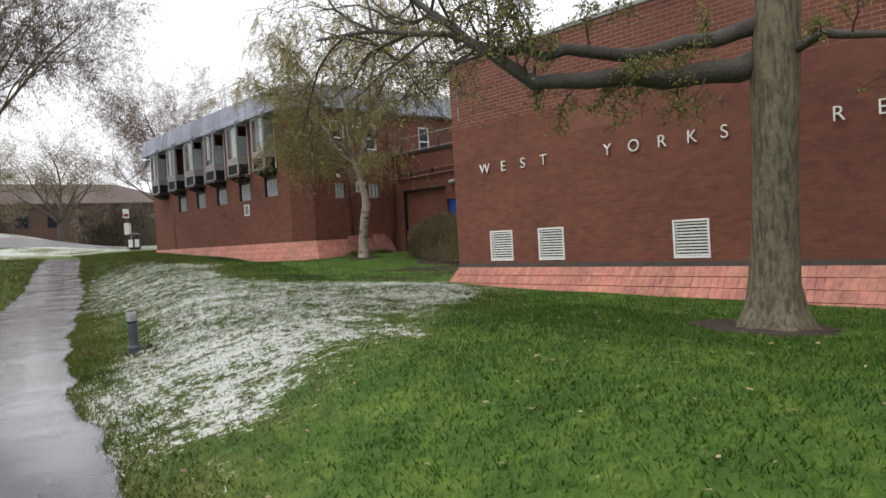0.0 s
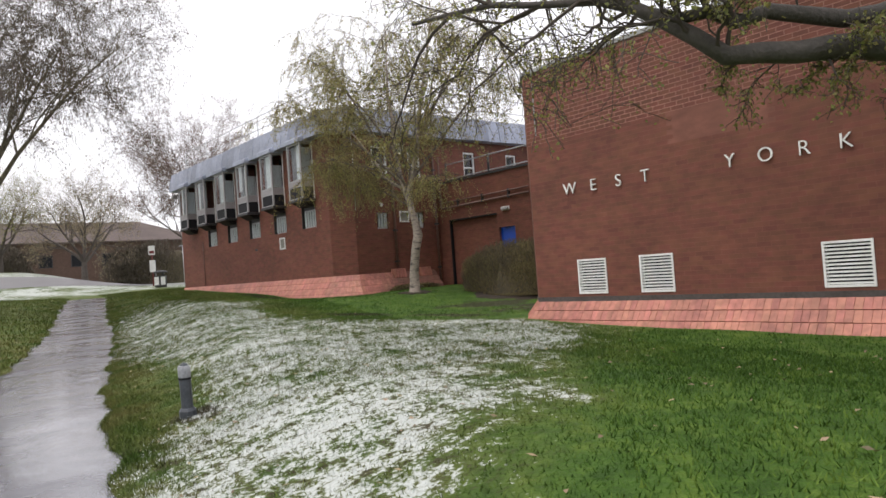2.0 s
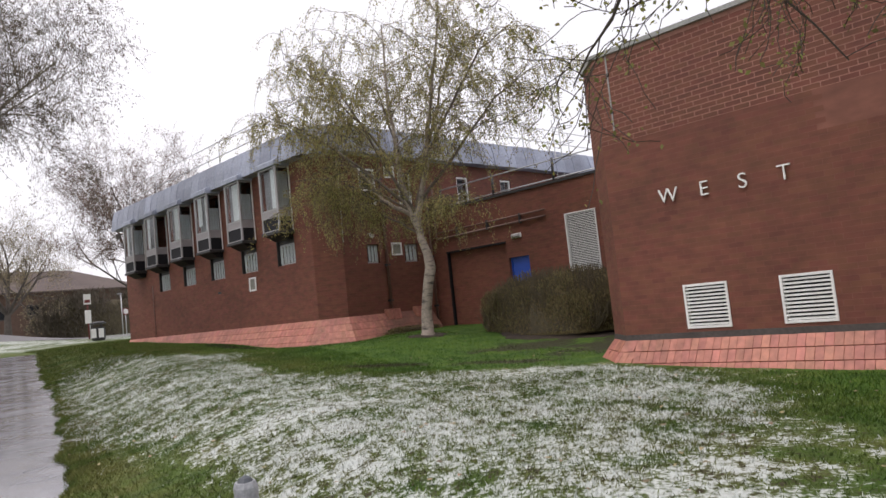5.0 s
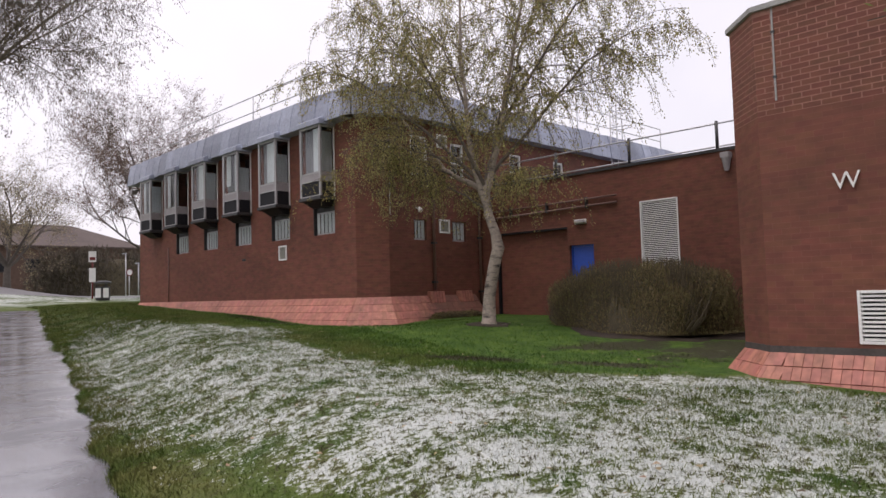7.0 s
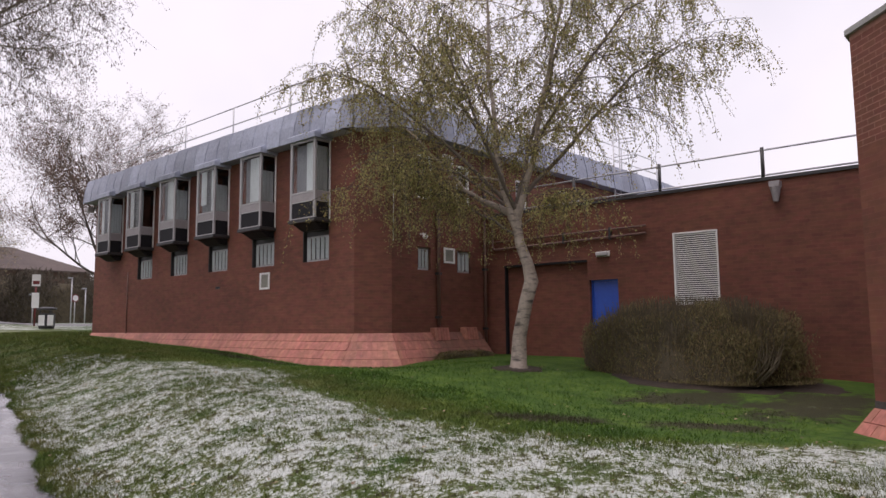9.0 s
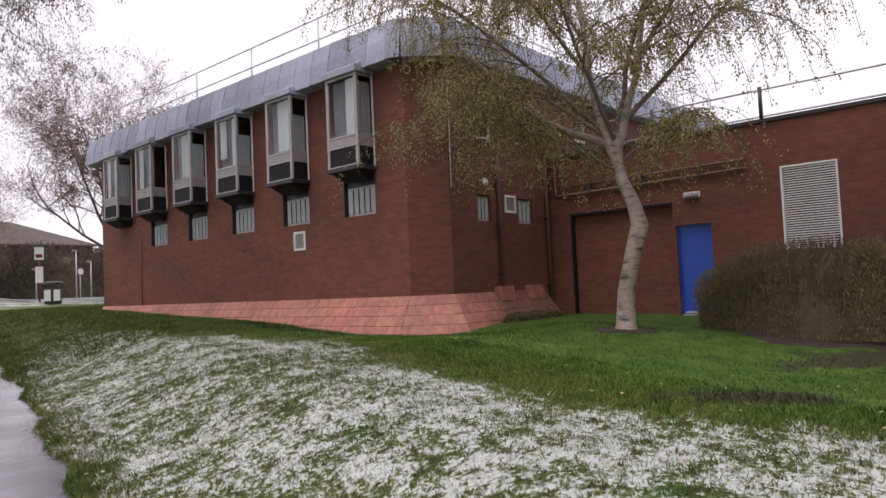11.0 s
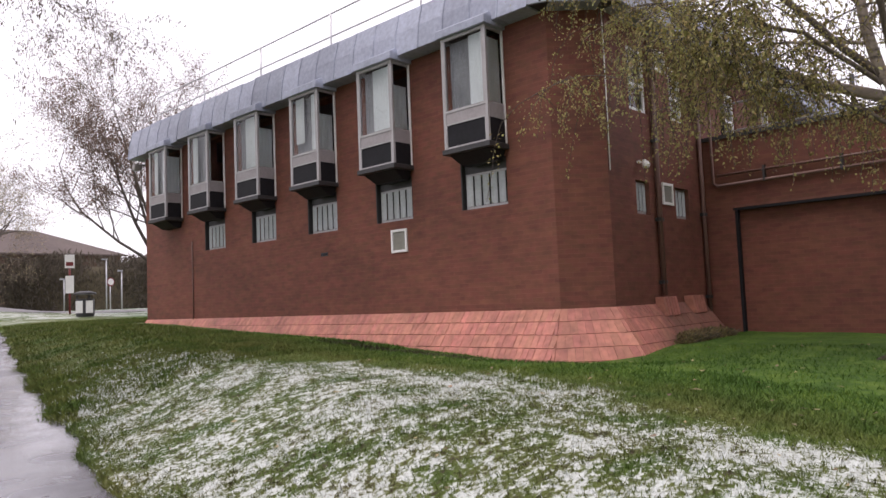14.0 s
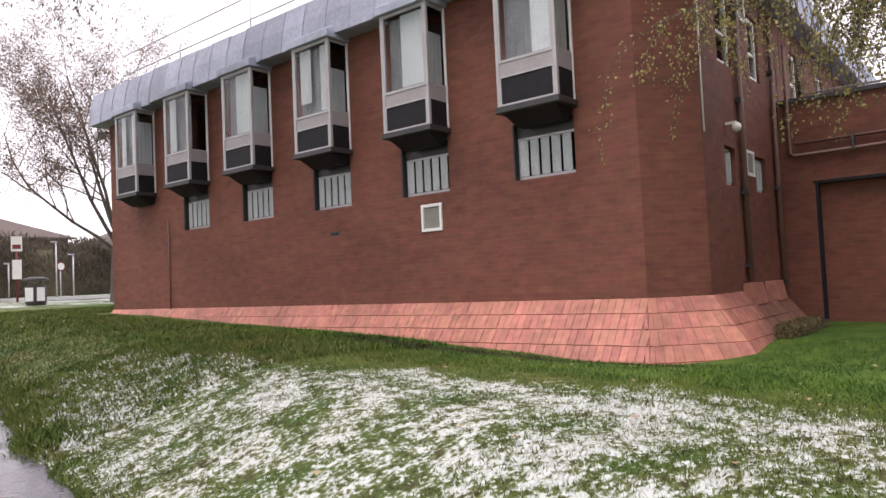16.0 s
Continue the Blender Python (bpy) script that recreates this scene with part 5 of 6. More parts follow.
def leaf_mesh(name, tips, per, size, mat, rng, spread=0.04, start=0.1, slim=0.38, hang=0.8):
    c = []
    for pts in tips:
        for _ in range(per):
            f = rng.uniform(start, 1.0) * (len(pts) - 1)
            i = min(len(pts) - 2, int(f))
            q = pts[i].lerp(pts[i + 1], f - i)
            c.append((q.x, q.y, q.z))
    c = np.array(c)
    g = np.random.default_rng(len(c))
    n = len(c)
    c = c + g.normal(0, spread, (n, 3))
    a = g.normal(0, 1, (n, 3))
    a[:, 2] -= hang
    a /= np.linalg.norm(a, axis=1)[:, None]
    b = np.cross(a, g.normal(0, 1, (n, 3)))
    b /= np.linalg.norm(b, axis=1)[:, None]
    s = size * g.uniform(0.6, 1.3, n)[:, None]
    co = np.stack([c, c + a * s * 0.5 + b * s * slim, c + a * s * 1.1, c + a * s * 0.5 - b * s * slim], 1).reshape(-1, 3)
    return fast_mesh(name, co, np.arange(4 * n).reshape(-1, 4), mat)


def tree(name, label, category, base, trunk, trunk_r, stems, cfg, bark, twig, leaf, per, size, seed, spread=0.04, sides=12, slim=0.38, hang=0.8):
    rng = random.Random(seed)
    t = thing(name, label, category, base)
    tubes = [Tubes(), Tubes()]
    tips = []
    tr = Tubes()
    tr.add(trunk, trunk_r, sides)
    child("trunk", tr.mesh("trunk", bark), t)
    for p, d, length, r in stems:
        tubes[0] = Tubes()
        grow(rng, tubes, tips, p, d, length, r, 0, cfg)
        child("limb", tubes[0].mesh("limb", bark), t)
    tw = child("twig_mass", tubes[1].mesh("twig_mass", twig), t)
    tagged(tw, kind="stuff")
    cr = child("crown", leaf_mesh("crown", tips, per, size, leaf, rng, spread, 0.1, slim, hang), t)
    tagged(cr, kind="stuff")
    return t


bz = gz(12.4, 18.4)


def weeping_birch(base, seed):
    """Bent trunk, forked stems and arching limbs, from which leafy strands hang."""
    rng = random.Random(seed)
    t = thing("birch_tree", "white-barked weeping birch with drooping strands of sparse yellowing leaves", "tree", base)
    tr = Tubes()
    tr.add([(0, 0, -0.1), (0, 0, 0.08), (-0.01, -0.04, 0.6), (-0.03, -0.22, 1.25), (0.0, -0.33, 1.62), (0.02, -0.24, 1.95), (0.03, -0.06, 2.35), (0.04, 0.0, 2.7), (0.04, 0.0, 3.1)],
           [0.25, 0.155, 0.128, 0.124, 0.132, 0.106, 0.094, 0.09, 0.075], 14)
    child("trunk", tr.mesh("trunk", BIRCH), t)
    # each stem: its line, radius at the foot, number of arching side branches and their reach
    stems = (
        ([(0.03, 0.0, 2.6), (-0.05, 0.22, 3.3), (-0.1, 0.38, 4.6), (-0.05, 0.55, 6.4), (0.1, 0.7, 8.0)], 0.08, 16, 2.2),
        ([(0.04, 0.0, 2.8), (0.1, -0.22, 3.6), (0.2, -0.5, 5.0), (0.4, -0.85, 6.8), (0.5, -1.0, 8.2)], 0.075, 16, 2.2),
        ([(0.04, 0.0, 2.9), (0.2, -0.1, 3.7), (0.6, -0.2, 5.0), (1.1, -0.45, 6.6), (1.4, -0.6, 7.4)], 0.055, 13, 1.9),
        ([(0.03, 0.02, 2.85), (0.1, 0.7, 3.2), (0.12, 1.36, 3.55), (0.35, 2.2, 4.3), (0.3, 2.9, 5.0), (0.15, 3.6, 5.5)], 0.074, 11, 1.5),
        ([(0.05, 0.0, 3.1), (0.6, -1.0, 4.3), (1.2, -1.9, 5.5), (1.8, -2.7, 6.1)], 0.048, 14, 1.8),
        ([(0.1, -0.3, 4.0), (0.4, -1.2, 5.4), (0.6, -2.1, 6.5), (0.9, -2.9, 6.9)], 0.042, 13, 1.8),
        ([(0.0, 0.0, 3.0), (-0.8, 0.1, 4.2), (-1.5, 0.2, 5.4), (-2.1, 0.2, 6.0)], 0.042, 12, 1.6),
        ([(-0.05, 0.2, 3.2), (-0.7, 1.1, 4.3), (-1.5, 2.0, 5.3), (-2.3, 2.8, 5.9)], 0.046, 14, 1.8),
        ([(-0.05, 0.3, 4.0), (-0.5, 1.1, 5.4), (-1.1, 1.9, 6.7), (-1.7, 2.6, 7.4)], 0.04, 14, 1.9),
        ([(0.0, 0.4, 4.6), (0.4, 1.2, 5.8), (0.8, 2.0, 6.8), (1.0, 2.7, 7.3)], 0.036, 11, 1.8),
        ([(0.1, 1.0, 3.35), (-0.2, 1.7, 3.75), (-0.6, 2.4, 3.9), (-0.9, 3.1, 3.7)], 0.03, 6, 1.1),
        ([(-0.05, 0.2, 3.1), (-0.7, 0.8, 3.7), (-1.3, 1.4, 3.95), (-1.8, 2.0, 3.8)], 0.03, 9, 1.2),
        ([(0.02, -0.05, 2.45), (-0.2, 0.35, 2.8), (-0.5, 0.9, 3.15), (-0.75, 1.5, 3.2)], 0.03, 7, 1.0),
        ([(0.04, -0.02, 2.6), (0.1, -0.55, 2.95), (0.1, -1.1, 3.1), (0.0, -1.6, 3.0)], 0.026, 6, 0.8),
    )
    twigs, strands = Tubes(), []
    for line, r0, count, reach in stems:
        pts = [Vector(p) for p in line]
        fine, rad = [], []
        steps = 3
        for i in range(len(pts) - 1):
            for k in range(steps):
                q = pts[i].lerp(pts[i + 1], k / steps)
                if k:
                    q += Vector((rng.gauss(0, 0.025), rng.gauss(0, 0.025), rng.gauss(0, 0.02)))
                fine.append(q)
                rad.append(r0 * (1 - 0.8 * (i + k / steps) / (len(pts) - 1)))
        fine.append(pts[-1])
        rad.append(r0 * 0.18)
        limb = Tubes()
        limb.add(fine, rad, 8)
        for b in range(count):
            f = (0.3 + 0.7 * (b + rng.random()) / count) * (len(fine) - 1)
            i = min(len(fine) - 2, int(f))
            q = fine[i].lerp(fine[i + 1], f - i)
            w = rng.uniform(0, 2 * math.pi)
            along = (fine[i + 1] - fine[i]).normalized()
            d = (Vector((math.cos(w), math.sin(w), rng.uniform(0.2, 0.9))) + along * 0.5).normalized()
            length = reach * rng.uniform(0.55, 1.15)
            arc, p = [q], q.copy()
            for k in range(6):
                d = (d + Vector((rng.gauss(0, 0.12), rng.gauss(0, 0.12), rng.gauss(0, 0.08) - 0.16))).normalized()
                p = p + d * (length / 6)
                arc.append(p)
            r1 = max(0.008, rad[i] * 0.42)
            limb.add(arc, [max(0.005, r1 * (1 - 0.13 * k)) for k in range(7)], 5)
            for k in range(11):
                g = (0.15 + 0.85 * (k + rng.random()) / 11) * 6
                m = min(5, int(g))
                o = arc[m].lerp(arc[m + 1], g - m)
                w = rng.uniform(0, 2 * math.pi)
                d = Vector((math.cos(w), math.sin(w), rng.uniform(-0.3, 0.8))).normalized()
                drop = min(rng.uniform(0.4, 1.1) * rng.choice((1.0, 1.0, 1.7)), max(0.3, o.z - 1.7))
                s, p = [o], o.copy()
                for _ in range(5):
                    d = (d + Vector((rng.gauss(0, 0.15), rng.gauss(0, 0.15), -0.55))).normalized()
                    p = p + d * (drop / 5)
                    s.append(p)
                twigs.add(s, [0.0055, 0.005, 0.0045, 0.004, 0.0035, 0.003], 3)
                strands.append(s)
        child("limb", limb.mesh("limb", BIRCH if r0 > 0.073 else BIRCH_DARK), t)
    tagged(child("twig_mass", twigs.mesh("twig_mass", TWIG), t), kind="stuff")
    tagged(child("crown", leaf_mesh("crown", strands, 64, 0.038, LEAF_BIRCH, rng, 0.045, 0.1, 0.34, 1.2), t), kind="stuff")
    return t


weeping_birch((12.4, 18.4, bz), 11)

tg = gz(3.4, 33.0)
tree("lawn_tree", "large tree with long hanging twigs beside the path", "tree", (3.4, 33.0, tg),
     [(0, 0, -0.2), (0, 0, 0.2), (0.02, 0, 1.2), (0.0, 0.05, 2.6), (0.05, 0, 3.6)], [0.55, 0.4, 0.33, 0.3, 0.25],
     [((0.05, 0, 3.4), (0.1, 0, 1), 9.5, 0.16), ((0, 0, 3.4), (0.5, -0.35, 1.2), 8.6, 0.1), ((0, 0, 3.2), (0.45, 0.4, 1.15), 8.4, 0.1), ((0, 0, 3.4), (0.1, -0.6, 1.2), 8.4, 0.1), ((0, 0, 3.1), (-0.5, -0.4, 1.0), 8, 0.12), ((0, 0, 3.3), (0.62, 0.1, 1.05), 8.0, 0.09)],
     [(9, 45, 0.48, 0.04, 0.1), (9, 45, 0.5, 0.04, 0.14), (8, 50, 0.6, -0.06, 0.17), (2, 40, 0.6, -0.16, 0.15)],
     BARK, GREYTWIG, LEAF_GREY, 22, 0.085, 5, 0.07, slim=0.16, hang=2.5)

eg = gz(18.0, 48.5)
tree("bare_tree", "tall thinly leaved tree behind the end of the building", "tree", (18.0, 48.5, eg),
     [(0, 0, -0.2), (0, 0, 1.5), (0.1, 0, 3.0)], [0.4, 0.3, 0.26],
     [((0.1, 0, 2.6), (0.05, 0, 1), 7.3, 0.12), ((0, 0, 2.2), (-0.7, 0.1, 0.75), 6.8, 0.09), ((0, 0, 2.4), (-0.4, -0.3, 0.9), 6.9, 0.09), ((0, 0, 2.4), (0.5, 0.2, 0.9), 6.5, 0.08), ((0, 0, 2.0), (-0.8, -0.2, 0.42), 6.6, 0.075), ((0, 0, 2.5), (-0.25, 0.3, 1.0), 6.8, 0.085)],
     [(9, 42, 0.5, 0.05, 0.1), (7, 42, 0.5, 0.05, 0.14), (6, 45, 0.55, 0.03, 0.17), (3, 40, 0.55, 0.0, 0.17)],
     GREYTWIG, FARTWIG, LEAF_RED, 15, 0.07, 8, 0.1, slim=0.3)

for x, y, s, seed, leaf, per in ((13.4, 62.5, 0.85, 21, LEAF_BUSH, 10), (8.5, 68.0, 0.85, 22, LEAF_OAK, 8), (1.0, 70.0, 1.1, 23, LEAF_BUSH, 8), (-8.0, 66.0, 1.2, 25, LEAF_BUSH, 8)):
    g = gz(x, y)
    tree("roadside_tree", "small rounded roadside tree with dense brown twigs", "tree", (x, y, g),
         [(0, 0, -0.2), (0, 0, 1.0), (0.05, 0, 2.0 * s)], [0.26, 0.2, 0.17],
         [((0.03, 0, 1.6 * s), (math.cos(a) * 0.75, math.sin(a) * 0.75, 0.75), 5.6 * s, 0.12) for a in (0.2, 1.4, 2.7, 3.9, 5.1)] + [((0.03, 0, 1.8 * s), (0, 0, 1), 6.2 * s, 0.13)],
         [(8, 40, 0.5, 0.04, 0.09), (7, 42, 0.52, 0.02, 0.12), (6, 45, 0.58, 0.02, 0.15), (3, 40, 0.55, 0.0, 0.15)],
         GREYTWIG, FARTWIG, leaf, per, 0.09, seed, 0.16, slim=0.25)

# the big tree by the brick wall
ox, oy = 7.65, 3.45
og = gz(ox, oy)
rng = random.Random(31)
oak = thing("oak_tree", "thick rough-barked tree with two long low limbs", "tree", (ox, oy, og))
tr = Tubes()
zs = (-0.15, 0.0, 0.1, 0.25, 0.5, 1.0, 1.6, 2.2, 2.7, 3.2, 4.2, 5.2)
tr.add([(0.02 * math.sin(z * 2), -0.055 * z, z) for z in zs], (0.5, 0.44, 0.37, 0.315, 0.27, 0.245, 0.235, 0.23, 0.25, 0.235, 0.21, 0.18), 20)
gv = np.array(tr.v)
ang = np.arctan2(gv[:, 1], gv[:, 0])
flare = np.clip(1 - gv[:, 2] / 0.5, 0, 1)
k = 1 + 0.16 * flare * np.sin(ang * 5 + 0.6) + 0.035 * np.sin(ang * 7 + gv[:, 2] * 1.1) + 0.02 * np.sin(ang * 3 + gv[:, 2] * 3)
gv[:, 0] *= k
gv[:, 1] *= k
tr.v = [tuple(p) for p in gv]
child("trunk", tr.mesh("trunk", BARK), oak)
limb_lines = (
    ([(7.62, 3.5, 3.36), (7.25, 3.76, 3.28), (6.8, 4.1, 3.22), (6.3, 4.45, 3.26), (5.85, 4.78, 3.25), (5.45, 5.1, 3.42), (5.25, 5.5, 3.75), (5.15, 6.0, 4.2), (5.0, 6.9, 4.75)], 0.145, 0.025),
    ([(7.62, 3.45, 3.75), (7.25, 3.75, 3.62), (6.7, 4.2, 3.52), (6.2, 4.55, 3.54), (5.75, 4.9, 3.52), (5.45, 5.2, 3.6), (5.3, 5.9, 3.95), (5.0, 6.9, 4.2), (4.8, 7.9, 4.3)], 0.1, 0.018),
    ([(7.62, 3.45, 4.4), (6.9, 3.9, 4.5), (6.1, 4.4, 4.4), (5.6, 4.75, 4.25), (5.3, 5.3, 4.3), (5.0, 6.2, 4.6)], 0.1, 0.02),
    ([(7.66, 3.35, 3.3), (7.62, 2.8, 3.5), (7.65, 2.2, 3.35), (7.7, 1.7, 3.0)], 0.07, 0.02),
    ([(7.66, 3.4, 4.6), (8.1, 2.9, 5.6), (8.4, 2.5, 6.8)], 0.14, 0.06),
    ([(7.66, 3.4, 4.8), (7.0, 3.2, 6.0), (6.5, 3.4, 7.2)], 0.13, 0.05),
    # four upper limbs out of view, added so the crown shades the brick wall
    ([(7.66, 3.4, 5.0), (8.0, 4.0, 6.2), (8.4, 4.9, 7.2), (8.7, 5.9, 7.9), (8.8, 6.9, 8.2)], 0.12, 0.03),
    ([(7.66, 3.4, 5.0), (7.8, 2.4, 6.0), (8.2, 1.4, 6.9), (8.5, 0.4, 7.5), (8.6, -0.6, 7.8)], 0.12, 0.03),
    ([(7.66, 3.4, 5.2), (7.2, 4.1, 6.6), (6.8, 5.0, 7.8), (6.6, 5.8, 8.5)], 0.11, 0.03),
    ([(7.66, 3.4, 5.2), (7.0, 2.5, 6.6), (6.4, 1.6, 7.6), (6.0, 0.8, 8.2)], 0.11, 0.03),
)
twig_t, tips = Tubes(), []
for pts, r0, r1 in limb_lines:
    n = len(pts)
    pp = [Vector((x - ox, y - oy, z - og)) for x, y, z in pts]
    fine, rad = [], []
    for i in range(n - 1):
        for f in (0.0, 0.5):
            q = pp[i].lerp(pp[i + 1], f)
            if f:
                q += Vector((rng.gauss(0, 0.03), rng.gauss(0, 0.03), rng.gauss(0, 0.035)))
            fine.append(q)
            rad.append(r0 + (r1 - r0) * (i + f) / (n - 1))
    fine.append(pp[-1])
    rad.append(r1)
    limb_t = Tubes()
    limb_t.add(fine, rad, 10)
    child("limb", limb_t.mesh("limb", WET_BARK), oak)
    for i in range(2, len(fine) - 1):
        far = i / len(fine)
        for _ in range(2 if far > 0.5 else 1):
            d = (fine[i + 1] - fine[i]).normalized()
            ax = Matrix.Rotation(rng.uniform(0, 6.28), 3, d) @ d.orthogonal().normalized()
            nd = Matrix.Rotation(radians(rng.uniform(25, 75)), 3, ax) @ d
            nd.z += rng.choice((0.15, 0.15, 0.0, -0.45))
            grow(rng, (twig_t, twig_t), tips, fine[i], nd, rng.uniform(1.1, 2.3) if far > 0.7 else rng.uniform(0.5, 1.2) if far > 0.5 else rng.uniform(0.25, 0.6), 0.02 if far > 0.5 else 0.012, 0, [(6, 45, 0.5, 0.0, 0.24), (5, 45, 0.55, -0.02, 0.26), (2, 45, 0.5, -0.02, 0.25)])
tagged(child("twig_mass", twig_t.mesh("twig_mass", TWIG), oak), kind="stuff")
tagged(child("crown", leaf_mesh("crown", tips, 6, 0.034, LEAF_OAK, rng, 0.03, 0.3), oak), kind="stuff")


def disc(name, label, x, y, rx, ry, mat, seed):
    """A bare patch of earth lying on the lawn."""
    r = random.Random(seed)
    vs, fs = [(x, y, gz(x, y) + 0.02)], []
    rings, n = 6, 48
    wob = [1 + 0.08 * math.sin(3 * k * 6.28 / n + seed) + 0.06 * math.sin(7 * k * 6.28 / n) + r.uniform(-0.05, 0.05) for k in range(n)]
    for j in range(1, rings + 1):
        for k in range(n):
            w = 2 * math.pi * k / n
            px, py = x + rx * wob[k] * math.cos(w) * j / rings, y + ry * wob[k] * math.sin(w) * j / rings
            vs.append((px, py, gz(px, py) + (0.02 if j < rings else -0.03) + r.uniform(0, 0.015)))
    for k in range(n):
        q = (k + 1) % n
        fs.append((0, 1 + k, 1 + q))
        for j in range(rings - 1):
            fs.append((1 + j * n + k, 1 + (j + 1) * n + k, 1 + (j + 1) * n + q, 1 + j * n + q))
    return tagged(new(name, mesh_of(name, vs, fs, mat)), label, "soil", kind="structure")


disc("ground_patch", "bare dark earth round the tree foot", ox - 0.05, oy + 0.1, 0.8, 0.85, SOIL, 3)
disc("ground_patch", "bare dark earth under the hedge", 14.7, 15.8, 1.7, 2.3, SOIL, 5)
disc("ground_patch", "dark earth at the birch foot", 12.4, 18.4, 0.5, 0.5, SOIL, 7)


def shrub(name, label, centre, size, n, leaf_size, mat, seed, category="hedge", twigs=400, slim=0.3, rise=0.7):
    """A clipped mass of leaves on a core coloured dark for the shade inside."""
    t = thing(name, label, category, centre)
    g = np.random.default_rng(seed)
    th, ph, u = g.uniform(0, 2 * np.pi, n), np.arccos(g.uniform(-0.15, 1, n)), g.uniform(0.72, 1.0, n) ** 0.5
    e = 0.62
    sg = lambda a: np.sign(a) * np.abs(a) ** e
    lump = 1 + 0.07 * np.sin(th * 5 + seed) + 0.05 * np.sin(ph * 7 + th * 3)
    c = np.stack([sg(np.cos(th)) * sg(np.sin(ph)) * size[0] * u * lump, sg(np.sin(th)) * sg(np.sin(ph)) * size[1] * u * lump, np.maximum(0.03, sg(np.cos(ph)) * size[2] * u * lump)], 1)
    low = g.random(n) < 0.25
    c[low, 2] = g.random(low.sum()) * size[2] * 0.6
    a = g.normal(0, 1, (n, 3))
    a[:, 2] += rise
    a /= np.linalg.norm(a, axis=1)[:, None]
    b = np.cross(a, g.normal(0, 1, (n, 3)))
    b /= np.linalg.norm(b, axis=1)[:, None]
    s = leaf_size * g.uniform(0.6, 1.4, n)[:, None]
    co = np.stack([c, c + a * s * 0.5 + b * s * slim, c + a * s * 1.2, c + a * s * 0.5 - b * s * slim], 1).reshape(-1, 3)
    tagged(child("foliage", fast_mesh("foliage", co, np.arange(4 * n).reshape(-1, 4), mat), t), kind="stuff")
    tb = Tubes()
    r = random.Random(seed)
    for _ in range(twigs):
        x, y = r.uniform(-0.85, 0.85) * size[0], r.uniform(-0.9, 0.9) * size[1]
        k = max(0.15, 1 - (x / size[0]) ** 4 - (y / size[1]) ** 4) ** 0.4
        tb.add([(x * 0.8, y * 0.8, 0), (x, y, size[2] * 0.5 * k), (x + r.gauss(0, 0.12), y + r.gauss(0, 0.12), size[2] * k * r.uniform(0.86, 1.16))], [0.014, 0.01, 0.004], 3)
    tagged(child("stem_mass", tb.mesh("stem_mass", HEDGE_TWIG), t), kind="stuff")
    # a solid core whose darker brown stands in for shade between the twigs
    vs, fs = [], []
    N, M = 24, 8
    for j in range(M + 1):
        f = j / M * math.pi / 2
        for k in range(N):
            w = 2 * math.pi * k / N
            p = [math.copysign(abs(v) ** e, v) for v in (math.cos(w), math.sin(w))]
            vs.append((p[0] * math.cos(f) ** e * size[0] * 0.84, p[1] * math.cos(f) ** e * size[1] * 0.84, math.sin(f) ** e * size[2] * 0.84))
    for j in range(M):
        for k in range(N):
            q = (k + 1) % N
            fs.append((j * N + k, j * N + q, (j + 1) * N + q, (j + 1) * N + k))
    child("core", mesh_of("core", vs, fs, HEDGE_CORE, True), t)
    return t


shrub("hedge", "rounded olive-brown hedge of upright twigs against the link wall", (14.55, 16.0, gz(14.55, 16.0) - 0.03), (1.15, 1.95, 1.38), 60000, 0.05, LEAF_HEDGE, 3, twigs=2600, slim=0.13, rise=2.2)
shrub("low_shrub", "dark low shrub growing over the plinth", (15.1, 22.0, gz(15.1, 22.0) - 0.05), (1.0, 0.22, 0.2), 3500, 0.04, LEAF_HEDGE, 4, "shrub", 250)
for x, y, sx, sz, seed in ((22.0, 67.0, 6.0, 3.6, 6), (35.0, 69.0, 8.5, 3.4, 7), (3.0, 76.0, 9.0, 3.0, 8), (48.0, 72.0, 8.0, 5.0, 9), (-14, 78, 9, 4.0, 10)):
    shrub("roadside_thicket", "dark bare thicket across the road", (x, y, gz(x, y) - 0.1), (sx, 1.6, sz), 16000, 0.34, LEAF_THICKET, seed, "shrubs", 700, 0.09, 1.8)

# ---- grass: blades over the ground on both sides of the path ----
g = np.random.default_rng(5)
parts_xy = []
for n, y0, y1, d0, d1 in ((90000, -0.5, 12.0, 0.0, 7.0), (100000, 8.0, 22.0, 0.0, 5.5), (70000, 14.0, 30.0, 0.0, 4.5), (40000, 8.0, 30.0, 3.5, 9.0), (30000, 0.0, 12.0, 5.0, 9.0)):
    yy = g.uniform(y0, y1, n)
    dd = d0 + (d1 - d0) * g.random(n) ** 1.15
    parts_xy.append(np.stack([edge(yy) + dd, yy], 1))
n = 9000
yy = g.uniform(0, 32, n)
parts_xy.append(np.stack([edge(yy) + g.normal(0.0, 0.05, n), yy], 1))
n = 60000
yy = g.uniform(24, 44, n)
parts_xy.append(np.stack([edge(yy) + g.uniform(0, 8.5, n), yy], 1))
n = 25000
yy = g.uniform(9, 44, n)
parts_xy.append(np.stack([edge(yy) - PATH_W - 5.0 * g.random(n) ** 1.3, yy], 1))
xy = np.concatenate(parts_xy)
x, y = xy[:, 0], xy[:, 1]
keep = ~((x > 10.05) & (y < 12.9)) & ~((x > 11.9) & (y > 22.0) & (y < 38.2)) & (x < 16.5)
keep &= ((x - ox) / 0.75) ** 2 + ((y - oy) / 0.85) ** 2 > 1
x, y = x[keep], y[keep]
z = ground_z(x, y) - 0.004
n = len(x)
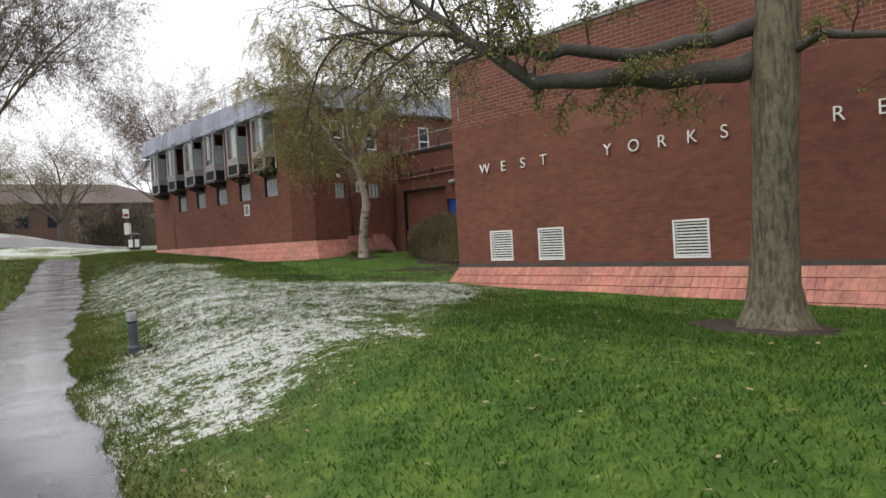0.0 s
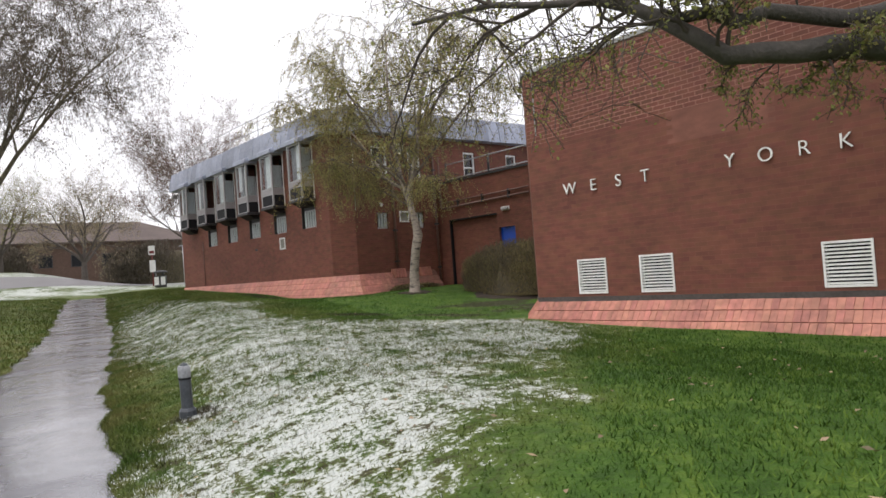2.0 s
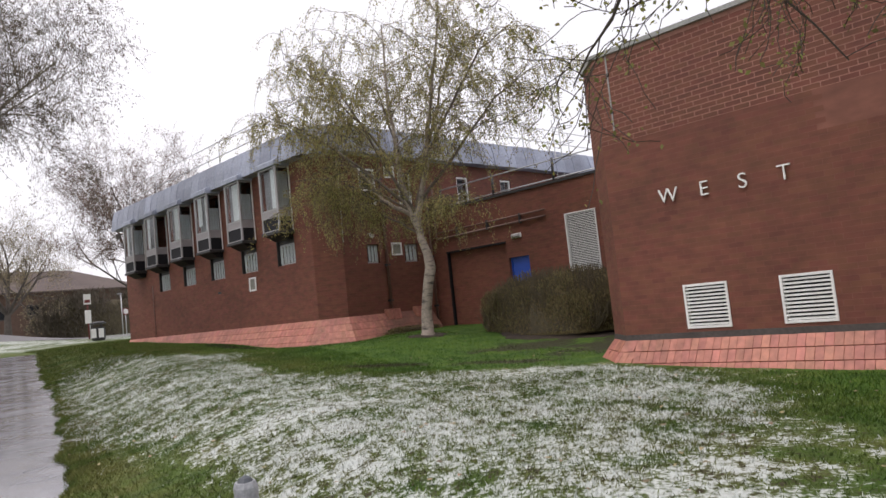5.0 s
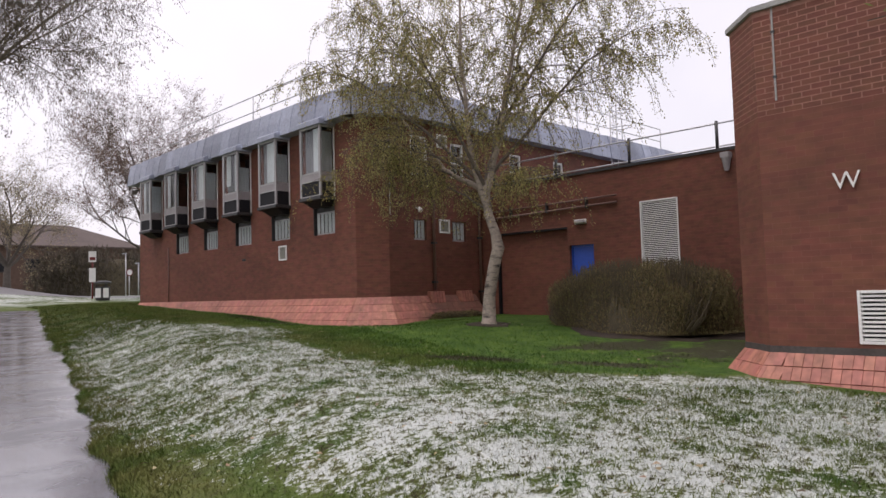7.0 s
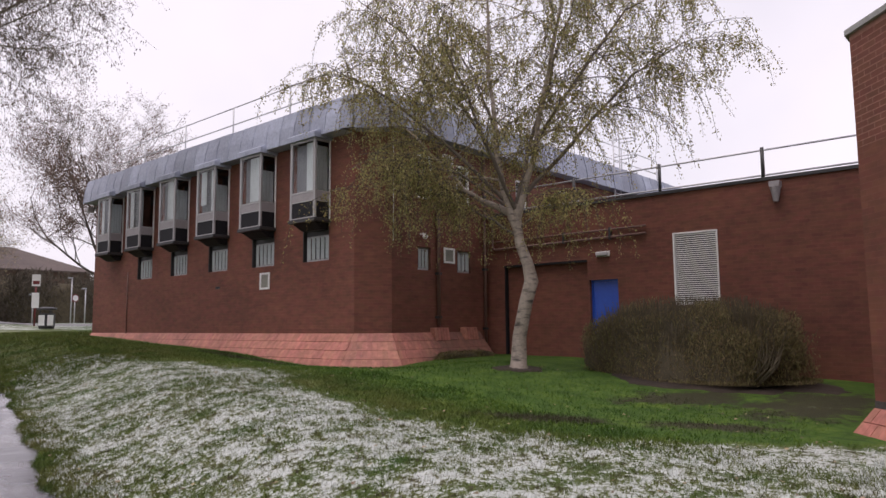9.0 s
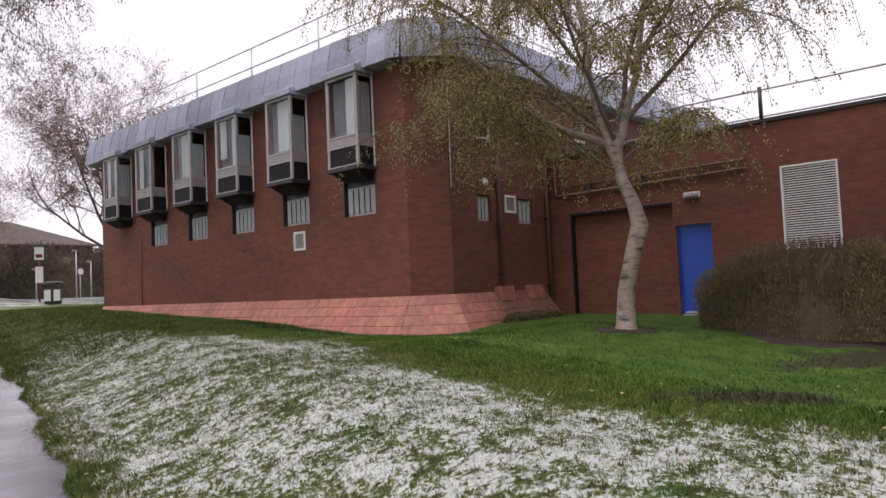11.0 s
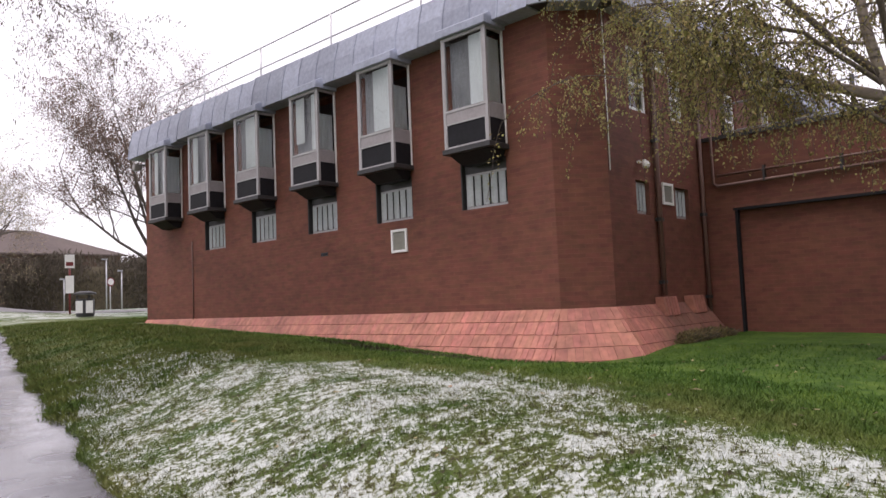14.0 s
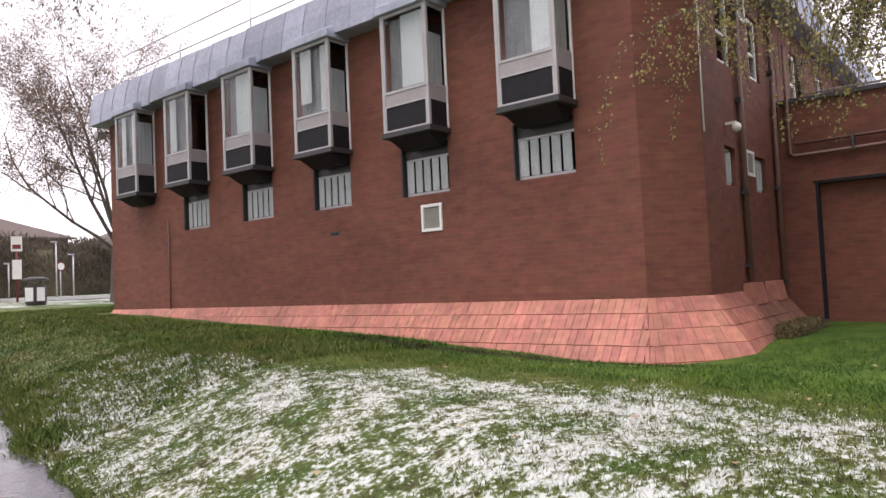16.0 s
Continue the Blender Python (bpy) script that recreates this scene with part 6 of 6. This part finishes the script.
flat = (y - 0.93 * x > 1.4) & (x < np.minimum(9.4, 7.1 + 0.065 * (y - 14.8) ** 2)) & (x - edge(y) > 0.5)
far_off = (y > 26.0) | (x < edge(y) - PATH_W)
h = g.uniform(0.025, 0.06, n) * np.where(far_off, 1.6, 1.0) * np.where(x - edge(y) < 0.3, 1.1, 1.0) * np.where(flat, 0.75, 1.0)
wd = g.uniform(0.004, 0.008, n) * np.where(far_off, 2.2, 1.0) * np.where(flat, 0.8, 1.0)
a = g.uniform(0, 2 * np.pi, n)
lean = g.normal(0, 0.55, (n, 2)) * h[:, None]
co = np.empty((n, 3, 3))
co[:, 0] = np.stack([x - np.cos(a) * wd, y - np.sin(a) * wd, z], 1)
co[:, 1] = np.stack([x + np.cos(a) * wd, y + np.sin(a) * wd, z], 1)
co[:, 2] = np.stack([x + lean[:, 0], y + lean[:, 1], z + h], 1)
tagged(new("grass", fast_mesh("grass", co.reshape(-1, 3), np.arange(3 * n).reshape(-1, 3), BLADES)), "short wet grass blades with melting snow", "grass", kind="stuff")

# fallen leaves and crumbs of snow
FALLEN = material("fallen_leaves", (0.22, 0.17, 0.1), 0.8, rand="island", spread=0.6, hue=0.03)
n = 900
y = g.uniform(0, 24, n)
x = edge(y) + 0.1 + 9.0 * g.random(n) ** 1.2
k = ~((x > 10.0) & (y < 12.9)) & ~((x > 11.8) & (y > 21.8))
x, y = x[k], y[k]
n = len(x)
z = ground_z(x, y) + 0.03
a = g.uniform(0, 2 * np.pi, n)
s = g.uniform(0.015, 0.035, n)
co = np.empty((n, 4, 3))
for i in range(4):
    w = a + i * np.pi / 2
    co[:, i] = np.stack([x + np.cos(w) * s * (1 if i % 2 else 0.6), y + np.sin(w) * s * (1 if i % 2 else 0.6), z + g.uniform(0, 0.02, n)], 1)
tagged(new("fallen_leaves", fast_mesh("fallen_leaves", co.reshape(-1, 3), np.arange(4 * n).reshape(-1, 4), FALLEN)), "scattered brown fallen leaves in the grass", "leaves", kind="stuff")

# ---- single bricks of the wall and plinth ----
brick_me = boxes("brick", BRICK_PART, (-0.109, 0.109, -0.034, 0.034, -0.01, 0.0), bevel=0.0012)
basis = Matrix((tower_u, UP, tower_n)).transposed().to_4x4()
for u, v, w in tower_single[:300]:
    child("brick", brick_me, tower_wall, m=Matrix.Translation(tower_at(u, v, w)) @ basis)
tile_me = boxes("paving_brick", TILE, (-0.0547, 0.0547, -tower_row / 2 + 0.006, tower_row / 2 - 0.006, -0.02, 0.0), bevel=0.003)
for p, d, s, nn in tower_tiles[:300]:
    child("paving_brick", tile_me, tower_plinth, m=Matrix.Translation(p) @ Matrix((d, s, nn)).transposed().to_4x4())
tile_me = boxes("paving_brick", TILE, (-0.0547, 0.0547, -office_row / 2 + 0.005, office_row / 2 - 0.005, -0.02, 0.0), bevel=0.003)
for p, d, s, nn in office_tiles[:300]:
    child("paving_brick", tile_me, office_plinth, m=Matrix.Translation(p) @ Matrix((d, s, nn)).transposed().to_4x4())
